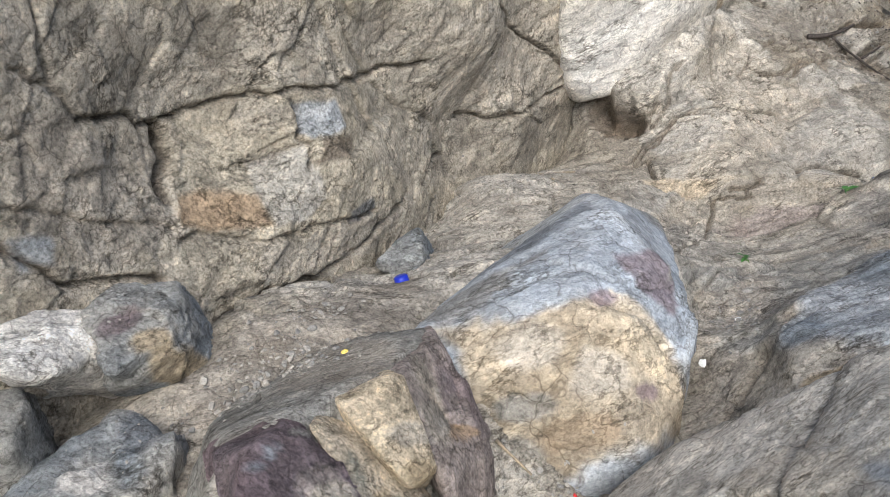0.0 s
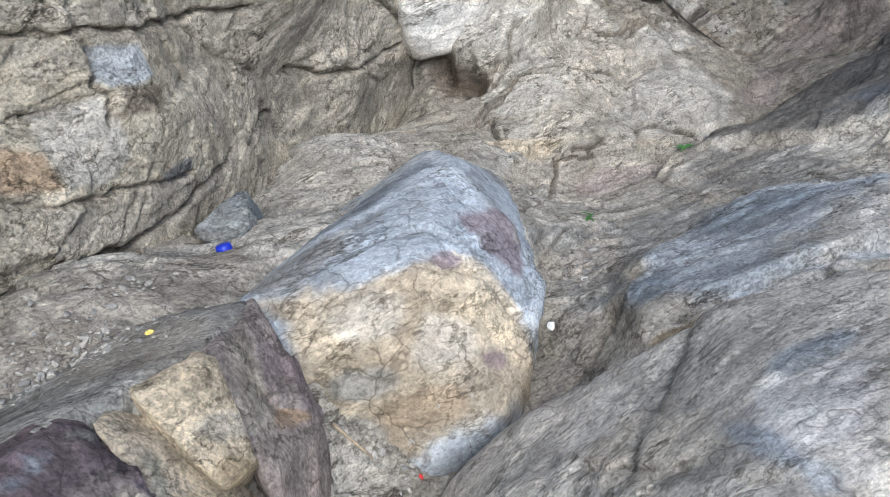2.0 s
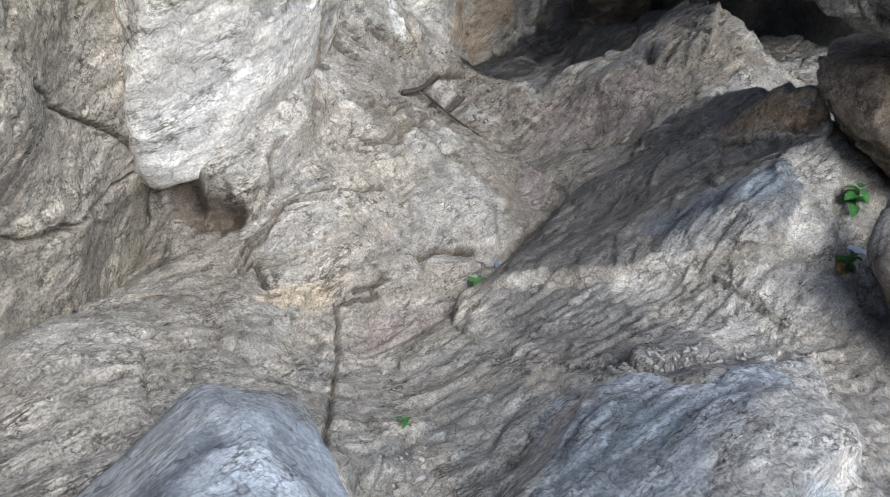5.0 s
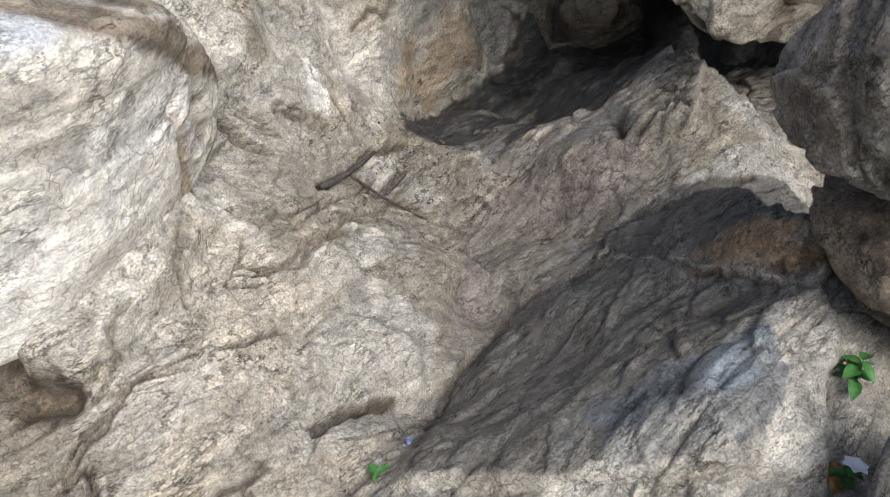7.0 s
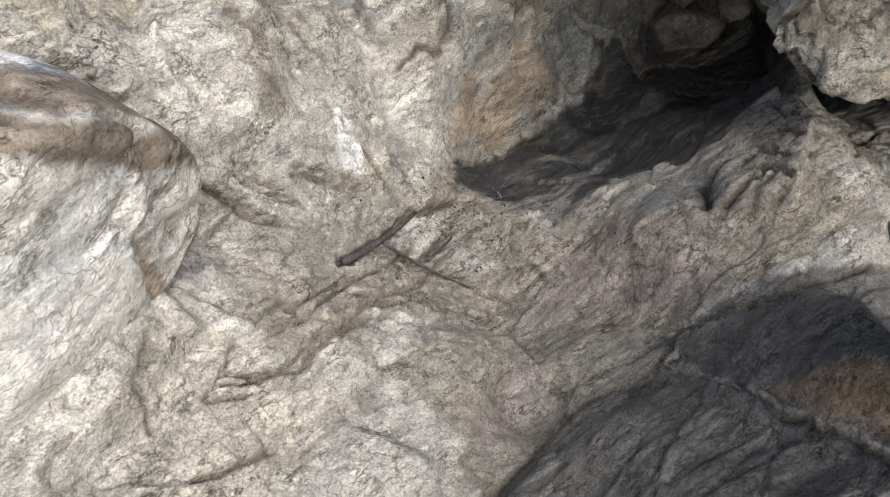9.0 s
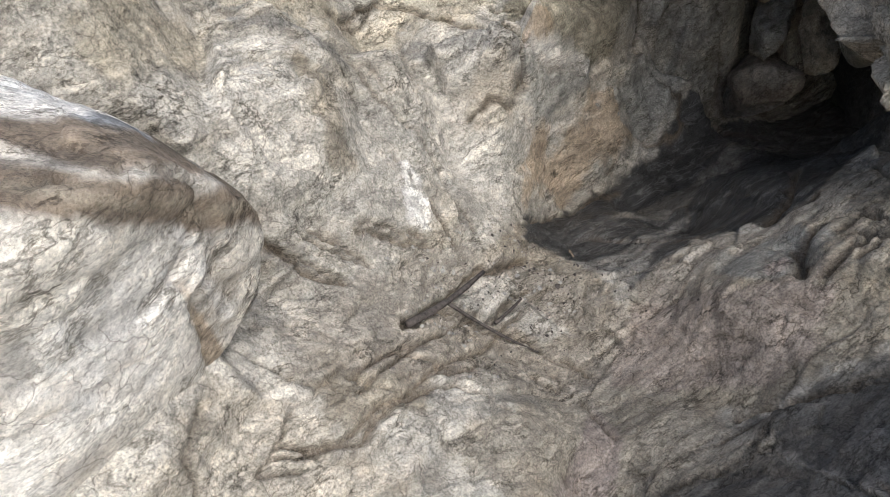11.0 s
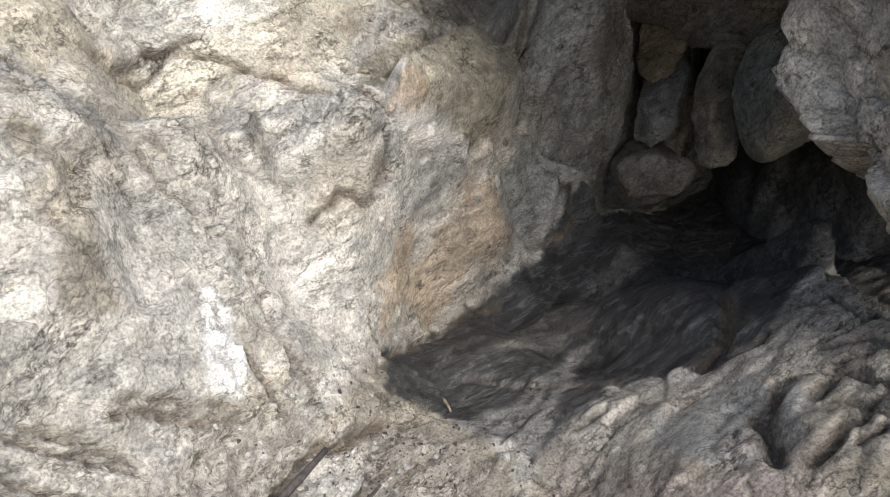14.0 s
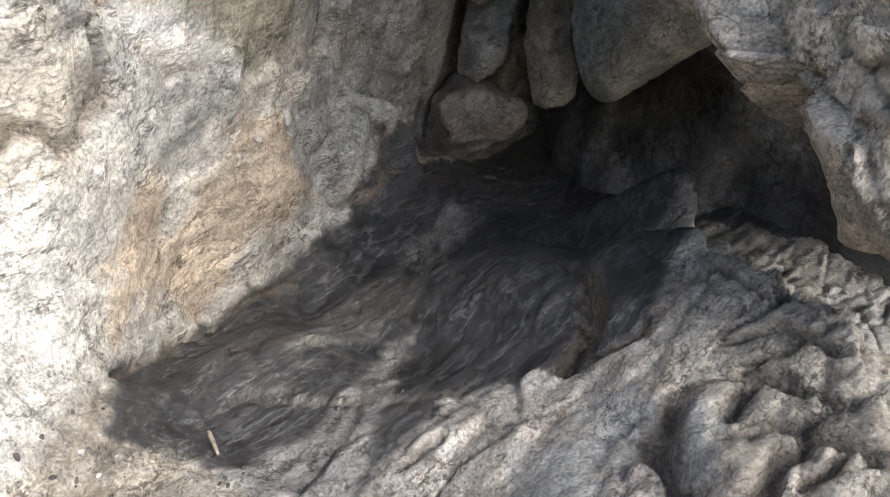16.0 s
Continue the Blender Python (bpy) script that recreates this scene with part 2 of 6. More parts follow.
def rock(name, corners, base, second, stains=(), seed=1, level=6, sharp=50, rough=1.0, mat=None, label="", category="boulder", kind="", group="", grooves=(), parent=None, areas=(), bands=(), lean=(0, 0, 0, 0)):
    c = np.array(corners, float)
    mid = c.mean(0)
    planes = hull_planes(c - mid)
    d, f = sphere(level)
    reach = (sum(np.maximum(0, d @ n / o) ** sharp for n, o in planes)) ** (-1 / sharp)
    p = mid + d * reach[:, None]
    tone, relief = paint(p, base, second, stains, seed, areas)
    for tint, low, high in bands:
        z = p[:, 2] + lean[0] * (p[:, 0] - lean[2]) + lean[1] * (p[:, 1] - lean[3]) + 0.035 * fbm(p, 0.15, seed + 40, 4)
        w = (smooth(z, low - 0.012, low + 0.012) * (1 - smooth(z, high - 0.012, high + 0.012)))[:, None]
        tone = tone * (1 - w) + np.array(TONES[tint]) * w * (1 + 0.35 * fbm(p, 0.06, seed + 44, 3))[:, None]
    size = np.ptp(c, axis=0).mean()
    b = bedded(p, 0.55)
    h1, g1 = facets(b, size * 0.42, seed)
    h2, g2 = facets(b, size * 0.16, seed + 3)
    h3, g3 = facets(b, size * 0.065, seed + 6)
    out = size * rough * relief * (0.045 * h1 + 0.026 * h2 + 0.012 * h3 + 0.02 * fbm(p, size * 0.4, seed + 8, 4) - 0.016 * (1 - smooth(g1, 0, 0.05)) - 0.005 * (1 - smooth(g2, 0, 0.07)))
    deep = groove_depth(p, grooves) + np.zeros(len(p))
    out = out - deep
    gap = np.maximum(1 - smooth(g1, 0, 0.05), 0.5 * (1 - smooth(g2, 0, 0.05))) * smooth(fbm(p, size * 0.5, seed + 15, 2), -0.1, 0.4)
    tone = soil_darkened(tone * (1 + 0.16 * h2 + 0.08 * h1)[:, None], 0.5 * np.clip(deep / 0.03, 0, 1) + 0.35 * gap * min(1, rough))
    p = p + d * out[:, None]
    ob = new(name, mesh_of(name, p - mid, f, tone))
    ob.location = mid
    ob.data.materials.append(mat or ROCK)
    if parent:
        ob.parent = parent
        ob.location = mid - np.array(parent.location)
        if label:
            ob["label"] = label
        return ob
    return tagged(ob, label, category, group, kind)


def soil_darkened(tone, share):
    """Brown soil lodged in cracks, which also paints in their darkness."""
    w = np.clip(share, 0, 1)[:, None]
    return np.clip(tone, 0.01, 0.95) * (1 - w) + np.array(TONES["earth"]) * w


def along_line(q, line):
    """Distance of sheet points from a line of (u, v) points."""
    best = np.full(len(q), 9.0)
    for (u0, v0), (u1, v1) in zip(line, line[1:]):
        du, dv = u1 - u0, v1 - v0
        t = np.clip(((q[:, 0] - u0) * du + (q[:, 1] - v0) * dv) / (du * du + dv * dv + 1e-9), 0, 1)
        best = np.minimum(best, np.hypot(q[:, 0] - u0 - t * du, q[:, 1] - v0 - t * dv))
    return best


def groove_depth(p, grooves, flat=None):
    """Cracks: (width, depth, line of (u, v) points)."""
    if not grooves:
        return 0
    q = on_sheet(p) if flat is None else flat
    q = q[:, :2] + 0.016 * np.stack([fbm(p, 0.06, 71, 4), fbm(p, 0.06, 75, 4)], 1)
    deep = np.zeros(len(p))
    for width, depth, line in grooves:
        at = np.array(line)
        near = ((q > at.min(0) - 3 * width) & (q < at.max(0) + 3 * width)).all(1)
        if near.any():
            w = 0.6 * width * (1.0 + 0.7 * fbm(p[near], 0.08, 77, 3))
            deep[near] = np.maximum(deep[near], 0.75 * depth * np.exp(-(along_line(q[near], line) / np.maximum(w, 0.0058)) ** 2))
    return deep


def inside(q, poly):
    """Signed distance of sheet points to a closed outline, positive within."""
    d = along_line(q, list(poly) + [poly[0]])
    within = np.zeros(len(q), bool)
    for (u0, v0), (u1, v1) in zip(poly, list(poly[1:]) + [poly[0]]):
        cross = ((v0 > q[:, 1]) != (v1 > q[:, 1])) & (q[:, 0] < (u1 - u0) * (q[:, 1] - v0) / (v1 - v0 + 1e-12) + u0)
        within ^= cross
    return np.where(within, d, -d)

# ---- the rocky ground, gully and wall, as one weathered sheet ----
SWELLS_WALL = [  # u, v, reach, height
    (-0.90, 0.40, 0.40, -0.235), (-1.89, -0.15, 0.70, 1.077), (-1.16, 0.09, 0.24, -0.136), (-0.64, 1.02, 0.24, -0.067), (-1.12, -3.23, 0.70, -0.131),
    (-1.06, 0.79, 0.15, -0.055), (-1.15, -0.20, 0.15, -0.158), (-0.90, -0.12, 0.15, 0.114), (-0.73, 1.36, 0.15, 0.203), (-1.16, 1.02, 0.24, -0.454),
    (-1.34, 0.84, 0.40, 0.363),
]
SWELLS_WALL_B = [  # u, v, reach, height
    (-0.65, -0.12, 0.15, -0.013), (-0.90, 0.54, 0.15, 0.176), (-0.82, 0.12, 0.15, 0.151), (-1.34, -0.04, 0.40, -0.527), (-0.98, 0.04, 0.15, -0.094),
    (-1.89, -1.69, 0.70, 0.310), (-0.90, 0.37, 0.15, -0.114), (-0.82, 1.11, 0.15, -0.070), (-0.90, 0.70, 0.15, -0.092), (-1.15, 0.79, 0.15, -0.130),
]
SWELLS_FLOOR = [  # u, v, reach, height
    (-0.35, -0.54, 0.70, -0.637), (0.04, 0.62, 0.70, -0.937), (-0.24, 1.28, 0.24, -0.232), (0.17, -2.02, 0.15, 0.066), (-0.46, -1.14, 0.40, -0.357),
    (0.01, -0.37, 0.15, -0.161), (-0.24, -2.46, 0.40, -0.203), (-0.11, -1.62, 0.24, -0.098), (0.02, 0.36, 0.24, 0.172), (0.09, -2.19, 0.15, 0.127),
    (0.01, 1.28, 0.15, -0.113), (-0.32, -0.20, 0.15, -0.057), (0.17, 0.95, 0.15, 0.079), (-0.24, -2.10, 0.15, -0.127), (-0.24, -1.77, 0.15, -0.191),
    (-0.49, 1.28, 0.15, -0.150), (-0.37, 0.22, 0.24, 0.092), (-0.32, -0.70, 0.15, -0.005), (-0.49, 0.54, 0.15, 0.041), (-0.11, -2.55, 0.24, -0.192),
]
SWELLS_FLOOR_B = [  # u, v, reach, height
    (-0.50, -0.70, 0.24, 0.135), (0.17, -0.37, 0.15, -0.112), (-0.16, -0.45, 0.15, -0.061), (-0.07, -1.85, 0.15, 0.034),
]
SWELLS_CAVE = [  # u, v, reach, height
    (1.08, 3.26, 1.20, -1.100), (0.20, 1.72, 0.40, -0.762), (1.74, 4.58, 1.20, -0.085), (0.50, 2.68, 0.15, -0.348), (0.29, 2.07, 0.24, -0.340),
    (-0.90, 1.50, 0.40, -0.338), (1.16, 5.24, 0.15, -0.462), (0.42, 3.26, 0.24, 0.412), (1.21, 1.54, 0.24, 0.203), (0.68, 1.41, 0.24, -0.076),
    (-0.16, 1.61, 0.15, -0.147), (0.68, 2.86, 0.24, -0.341), (-0.57, 1.45, 0.15, -0.155), (1.21, 4.18, 0.24, -0.248), (1.25, 2.27, 0.15, 0.264),
    (1.08, 2.27, 0.15, -0.249), (0.17, 1.61, 0.15, 0.116), (0.42, 4.86, 0.70, -0.530), (2.35, 4.08, 0.70, -0.696), (0.17, 2.27, 0.15, -0.173),
]
SWELLS_CAVE_B = [  # u, v, reach, height
    (0.95, 3.66, 0.24, -0.140), (0.34, 2.77, 0.15, -0.252), (0.34, 3.01, 0.15, 0.171), (0.42, 4.08, 0.70, 0.438), (1.08, 5.16, 0.15, 0.278),
    (0.42, 2.52, 0.15, 0.342), (-0.32, 1.77, 0.15, 0.107), (-2.22, 1.94, 1.20, 0.307), (1.16, 1.86, 0.15, 0.194), (3.06, 3.26, 1.20, 0.391),
    (-0.07, 2.02, 0.15, 0.036), (1.21, 5.37, 0.24, -0.598), (-0.07, 1.77, 0.15, -0.229), (1.21, 4.32, 0.24, -0.292), (-0.16, 1.45, 0.15, -0.219),
    (0.50, 1.61, 0.15, -0.154), (-1.06, 1.45, 0.15, 0.173), (-0.24, 1.94, 0.15, 0.145), (0.26, 2.35, 0.15, -0.103), (0.34, 2.68, 0.15, -0.250),
]
SWELLS_CAVE_C = [  # u, v, reach, height
    (0.17, 2.60, 0.15, 0.137), (1.34, 5.24, 0.24, -0.458), (-1.56, 3.26, 1.20, 0.282), (-0.41, 1.53, 0.15, 0.050), (0.42, 1.53, 0.15, -0.080),
    (0.09, 2.35, 0.15, 0.101), (0.17, 1.94, 0.15, -0.117), (1.08, 3.92, 0.40, -0.332), (1.16, 5.08, 0.15, 0.241), (-0.90, 1.53, 0.15, -0.138),
    (1.08, 2.19, 0.15, -0.215), (1.34, 2.34, 0.24, 0.299), (0.42, 2.19, 0.15, -0.100), (0.58, 2.68, 0.15, -0.201), (0.42, 2.93, 0.15, 0.123),
]
SWELLS_SLABS = [  # u, v, reach, height
    (0.64, -1.80, 0.40, 0.225), (0.29, -0.17, 0.24, -0.221), (1.30, -0.04, 0.40, 0.303), (0.55, 0.36, 0.24, -0.091), (0.20, -0.92, 0.40, -0.111),
    (0.68, -0.04, 0.24, -0.055), (0.92, 0.87, 0.15, -0.056), (0.34, 0.12, 0.15, -0.078), (0.83, 0.54, 0.15, -0.043), (1.08, 0.46, 0.15, 0.182),
    (0.42, -0.44, 0.24, -0.024), (1.08, 0.12, 0.15, 0.187), (1.21, 1.15, 0.24, 0.210), (0.26, 0.21, 0.15, -0.155), (0.82, -0.57, 0.24, 0.091),
    (1.74, -2.02, 1.20, 0.201), (0.34, -1.94, 0.15, 0.131), (0.58, 0.95, 0.15, 0.116), (0.68, -0.96, 0.24, 0.009), (0.42, 1.03, 0.15, -0.108),
]
SWELLS_SLABS_B = [  # u, v, reach, height
    (0.50, -1.44, 0.15, 0.072), (0.92, -0.04, 0.15, -0.105), (0.58, 0.62, 0.15, -0.071), (1.08, -3.34, 1.20, 0.105), (0.50, -0.20, 0.15, -0.069),
    (0.34, -1.61, 0.15, 0.043), (0.50, -0.78, 0.15, -0.052), (1.08, 1.36, 0.15, 0.070), (1.00, 1.03, 0.15, 0.075), (1.00, -0.86, 0.15, 0.063),
    (0.92, -1.03, 0.15, -0.054), (0.83, -0.37, 0.15, 0.029), (0.83, 0.21, 0.15, -0.041),
]
SWELLS_MEND = [  # u, v, reach, height
    (0.62, 2.15, 0.20, -0.207), (-1.01, 1.10, 0.20, 0.128), (0.95, 0.23, 0.20, 0.103), (0.14, 2.14, 0.20, 0.134), (-0.13, 1.67, 0.20, -0.206),
    (0.36, 1.62, 0.20, 0.115), (0.95, -0.18, 0.20, 0.066), (0.87, 0.96, 0.20, 0.092), (0.30, 2.41, 0.20, -0.098), (-0.37, 1.93, 0.20, -0.124),
    (0.40, 0.49, 0.20, 0.072), (-0.30, 1.66, 0.20, 0.156), (0.21, 1.29, 0.20, -0.072), (-0.54, 1.03, 0.20, -0.024), (0.61, 2.26, 0.20, -0.165),
    (-0.10, -1.43, 0.20, -0.061), (-0.78, 0.61, 0.20, -0.046), (-0.19, 0.42, 0.20, 0.047), (0.94, -0.48, 0.20, 0.044), (-0.53, 1.66, 0.20, -0.057),
    (-0.41, 0.79, 0.20, -0.054), (-1.13, 1.23, 0.20, 0.072), (-1.07, 0.83, 0.20, 0.053), (0.70, 1.26, 0.20, -0.028),
    (-0.98, -2.12, 0.14, -0.045), (-1.05, -2.00, 0.16, -0.060), (-0.96, -2.46, 0.20, -0.030),
]
SWELLS_FOOT = [
    (-2.60, -3.60, 0.55, -0.033), (-2.60, -3.20, 0.55, -0.062), (-2.60, -2.80, 0.55, -0.073), (-2.60, -2.40, 0.55, -0.082), (-2.60, -2.00, 0.55, -0.119),
    (-2.60, -1.60, 0.55, -0.167), (-2.60, -1.20, 0.55, -0.172), (-2.60, -0.80, 0.55, -0.211), (-2.60, -0.40, 0.55, -0.198), (-2.20, -3.60, 0.55, -0.033),
    (-2.20, -3.20, 0.55, -0.065), (-2.20, -2.80, 0.55, -0.086), (-2.20, -2.40, 0.55, -0.116), (-2.20, -2.00, 0.55, -0.177), (-2.20, -1.60, 0.55, -0.225),
    (-2.20, -1.20, 0.55, -0.234), (-2.20, -0.80, 0.55, -0.353), (-2.20, -0.40, 0.55, -0.372), (-1.80, -3.20, 0.55, -0.021), (-1.80, -2.80, 0.55, -0.048),
]
SWELLS_FOOT_B = [
    (-1.80, -2.40, 0.55, -0.088), (-1.80, -2.00, 0.55, -0.151), (-1.80, -1.60, 0.55, -0.183), (-1.80, -1.20, 0.55, -0.186), (-1.80, -0.80, 0.55, -0.350),
    (-1.80, -0.40, 0.55, -0.414), (-1.40, -3.60, 0.55, 0.019), (-1.40, -2.80, 0.55, -0.018), (-1.40, -2.40, 0.55, -0.051), (-1.40, -2.00, 0.55, -0.119),
    (-1.40, -1.60, 0.55, -0.150), (-1.40, -1.20, 0.55, -0.148), (-1.40, -0.80, 0.55, -0.270), (-1.40, -0.40, 0.55, -0.285), (-1.00, -3.20, 0.55, 0.020),
    (-1.00, -2.80, 0.55, 0.033), (-1.00, -2.40, 0.55, 0.041), (-1.00, -2.00, 0.55, -0.041), (-1.00, -1.60, 0.55, -0.097), (-1.00, -1.20, 0.55, -0.077),
]
SWELLS_FOOT_C = [
    (-1.00, -0.80, 0.55, -0.088), (-1.00, -0.40, 0.55, -0.045), (-1.00, -0.00, 0.55, -0.078), (-0.60, -1.20, 0.55, -0.051), (-0.60, -0.80, 0.55, -0.026),
    (-0.60, -0.40, 0.55, 0.065), (-2.36, -3.36, 0.26, -0.048), (-2.36, -3.12, 0.26, -0.043), (-2.36, -2.88, 0.26, -0.040), (-2.36, -2.64, 0.26, -0.055),
    (-2.36, -2.40, 0.26, -0.024), (-2.36, -2.16, 0.26, -0.052), (-2.36, -1.92, 0.26, -0.040), (-2.36, -1.68, 0.26, -0.109), (-2.36, -1.44, 0.26, -0.119),
    (-2.36, -1.20, 0.26, -0.063), (-2.36, -0.96, 0.26, -0.049), (-2.36, -0.72, 0.26, -0.154), (-2.36, -0.48, 0.26, -0.234), (-2.12, -3.36, 0.26, -0.014),
]
SWELLS_FOOT_D = [
    (-2.12, -2.88, 0.26, -0.014), (-2.12, -2.64, 0.26, -0.024), (-2.12, -2.40, 0.26, -0.025), (-2.12, -2.16, 0.26, -0.061), (-2.12, -1.92, 0.26, -0.049),
    (-2.12, -1.68, 0.26, -0.075), (-2.12, -1.44, 0.26, -0.056), (-2.12, -1.20, 0.26, -0.053), (-2.12, -0.96, 0.26, -0.013), (-2.12, -0.72, 0.26, -0.159),
    (-1.88, -2.16, 0.26, -0.040), (-1.88, -1.92, 0.26, -0.039), (-1.88, -1.68, 0.26, -0.047), (-1.88, -1.20, 0.26, -0.029), (-1.88, -0.96, 0.26, 0.047),
    (-1.88, -0.72, 0.26, -0.076), (-1.88, -0.48, 0.26, -0.228), (-1.64, -3.12, 0.26, -0.013), (-1.64, -2.40, 0.26, 0.056), (-1.64, -2.16, 0.26, 0.035),
]
SWELLS_FOOT_E = [
    (-1.64, -1.68, 0.26, -0.033), (-1.64, -1.44, 0.26, -0.045), (-1.64, -1.20, 0.26, -0.033), (-1.64, -0.96, 0.26, 0.079), (-1.64, -0.72, 0.26, -0.033),
    (-1.40, -3.36, 0.26, 0.039), (-1.40, -2.64, 0.26, -0.071), (-1.40, -2.40, 0.26, -0.122), (-1.40, -2.16, 0.26, -0.137), (-1.40, -1.92, 0.26, -0.043),
    (-1.40, -1.68, 0.26, -0.131), (-1.40, -1.44, 0.26, -0.053), (-1.40, -1.20, 0.26, -0.103), (-1.40, -0.72, 0.26, -0.276), (-1.16, -2.40, 0.26, 0.129),
    (-1.16, -2.16, 0.26, -0.021), (-1.16, -1.92, 0.26, 0.021), (-1.16, -1.68, 0.26, -0.073), (-1.16, -1.44, 0.26, 0.164), (-1.16, -0.96, 0.26, -0.030),
]
SWELLS_FOOT_F = [
    (-1.16, -0.72, 0.26, 0.021), (-1.16, -0.48, 0.26, 0.136), (-0.92, -1.92, 0.26, 0.018), (-0.92, -1.68, 0.26, -0.099), (-0.92, -1.20, 0.26, -0.029),
    (-0.92, -0.96, 0.26, 0.029), (-0.92, -0.72, 0.26, -0.044), (-0.92, -0.48, 0.26, 0.022), (-0.92, -0.24, 0.26, 0.098), (-0.68, -1.20, 0.26, 0.099),
    (-0.68, -0.96, 0.26, 0.063), (-0.68, -0.72, 0.26, -0.042), (-0.68, -0.48, 0.26, 0.048),
]
SLOPE = (0.3696, -0.2615, -0.3320)
SWELLS = SWELLS_WALL + SWELLS_WALL_B + SWELLS_FLOOR + SWELLS_FLOOR_B + SWELLS_CAVE + SWELLS_CAVE_B + SWELLS_CAVE_C + SWELLS_SLABS + SWELLS_SLABS_B + SWELLS_MEND + SWELLS_FOOT + SWELLS_FOOT_B + SWELLS_FOOT_C + SWELLS_FOOT_D + SWELLS_FOOT_E + SWELLS_FOOT_F
LEDGES = [  # height, softness of the edge, outline
    (0.5, 0.12, [(0.18, 2.72), (0.45, 2.80), (0.8, 3.45), (1.0, 3.65), (1.3, 4.2), (1.3, 5.0), (0.2, 5.0), (0.0, 3.2)]),
    (0.08, 0.015, [(-1.11, -0.6), (-1.11, -0.13), (-0.78, 0.07), (-0.66, 0.02), (-0.77, -0.47), (-0.92, -0.59)]),
    (0.06, 0.025, [(-0.06, -1.73), (0.16, -1.36), (0.71, -1.1), (0.8, -1.19), (0.64, -1.57), (0.24, -1.85), (-0.02, -2.06), (-0.1, -1.96)]),
    (0.07, 0.03, [(0.04, -0.61), (0.38, 0.13), (0.66, 0.38), (0.9, 0.1), (1.14, -0.13), (1.17, -0.24), (1.03, -0.69), (0.01, -0.73)]),
    (0.05, 0.015, [(0.92, 0.27), (1.07, 0.25), (1.15, 0.07), (1.16, 0.0), (0.99, 0.01), (0.9, 0.13)]),
    (0.05, 0.012, [(0.67, 0.49), (0.77, 0.51), (0.84, 0.52), (0.81, 0.41), (0.67, 0.37)]),
    (0.04, 0.02, [(-0.35, -0.22), (-0.26, -0.08), (0.03, -0.11), (0.07, -0.3), (-0.03, -0.35), (-0.25, -0.5)]),
    (0.045, 0.012, [(-0.24, -0.55), (-0.03, -0.36), (0.01, -0.48), (-0.14, -0.68), (-0.24, -0.64)]),
    (0.06, 0.02, [(0.84, 1.74), (1.19, 2.21), (1.24, 2.15), (1.07, 1.71), (1.16, 1.73), (1.13, 1.4), (1.01, 0.96), (0.83, 0.98), (0.81, 1.12), (0.78, 1.41)]),
    (0.11, 0.015, [(-0.67, 1.59), (-0.34, 1.73), (-0.29, 1.7), (-0.33, 1.56), (-0.56, 1.49)]),
    (0.16, 0.03, [(-0.35, 1.87), (-0.17, 2.6), (0.05, 3.12), (0.09, 2.54), (0.05, 2.34), (-0.08, 2.11), (-0.31, 1.78)]),
    (0.1, 0.02, [(0.06, 2.25), (0.16, 2.46), (0.33, 2.43), (0.36, 2.33), (0.26, 2.29)]),
    (0.1, 0.04, [(-1.19, 1.02), (-1.11, 1.19), (-0.86, 1.22), (-0.7, 0.89), (-0.76, 0.66), (-0.85, 0.56), (-1.0, 0.68)]),
    (0.035, 0.015, [(-0.74, 0.59), (-0.64, 1.02), (-0.45, 0.88), (-0.62, 0.68)]),
    (0.04, 0.015, [(-0.38, 0.65), (-0.25, 0.84), (-0.13, 0.87), (-0.22, 0.72)]),
    (0.04, 0.015, [(-0.2, 0.71), (-0.1, 0.87), (0.09, 0.81), (-0.04, 0.74)]),
]
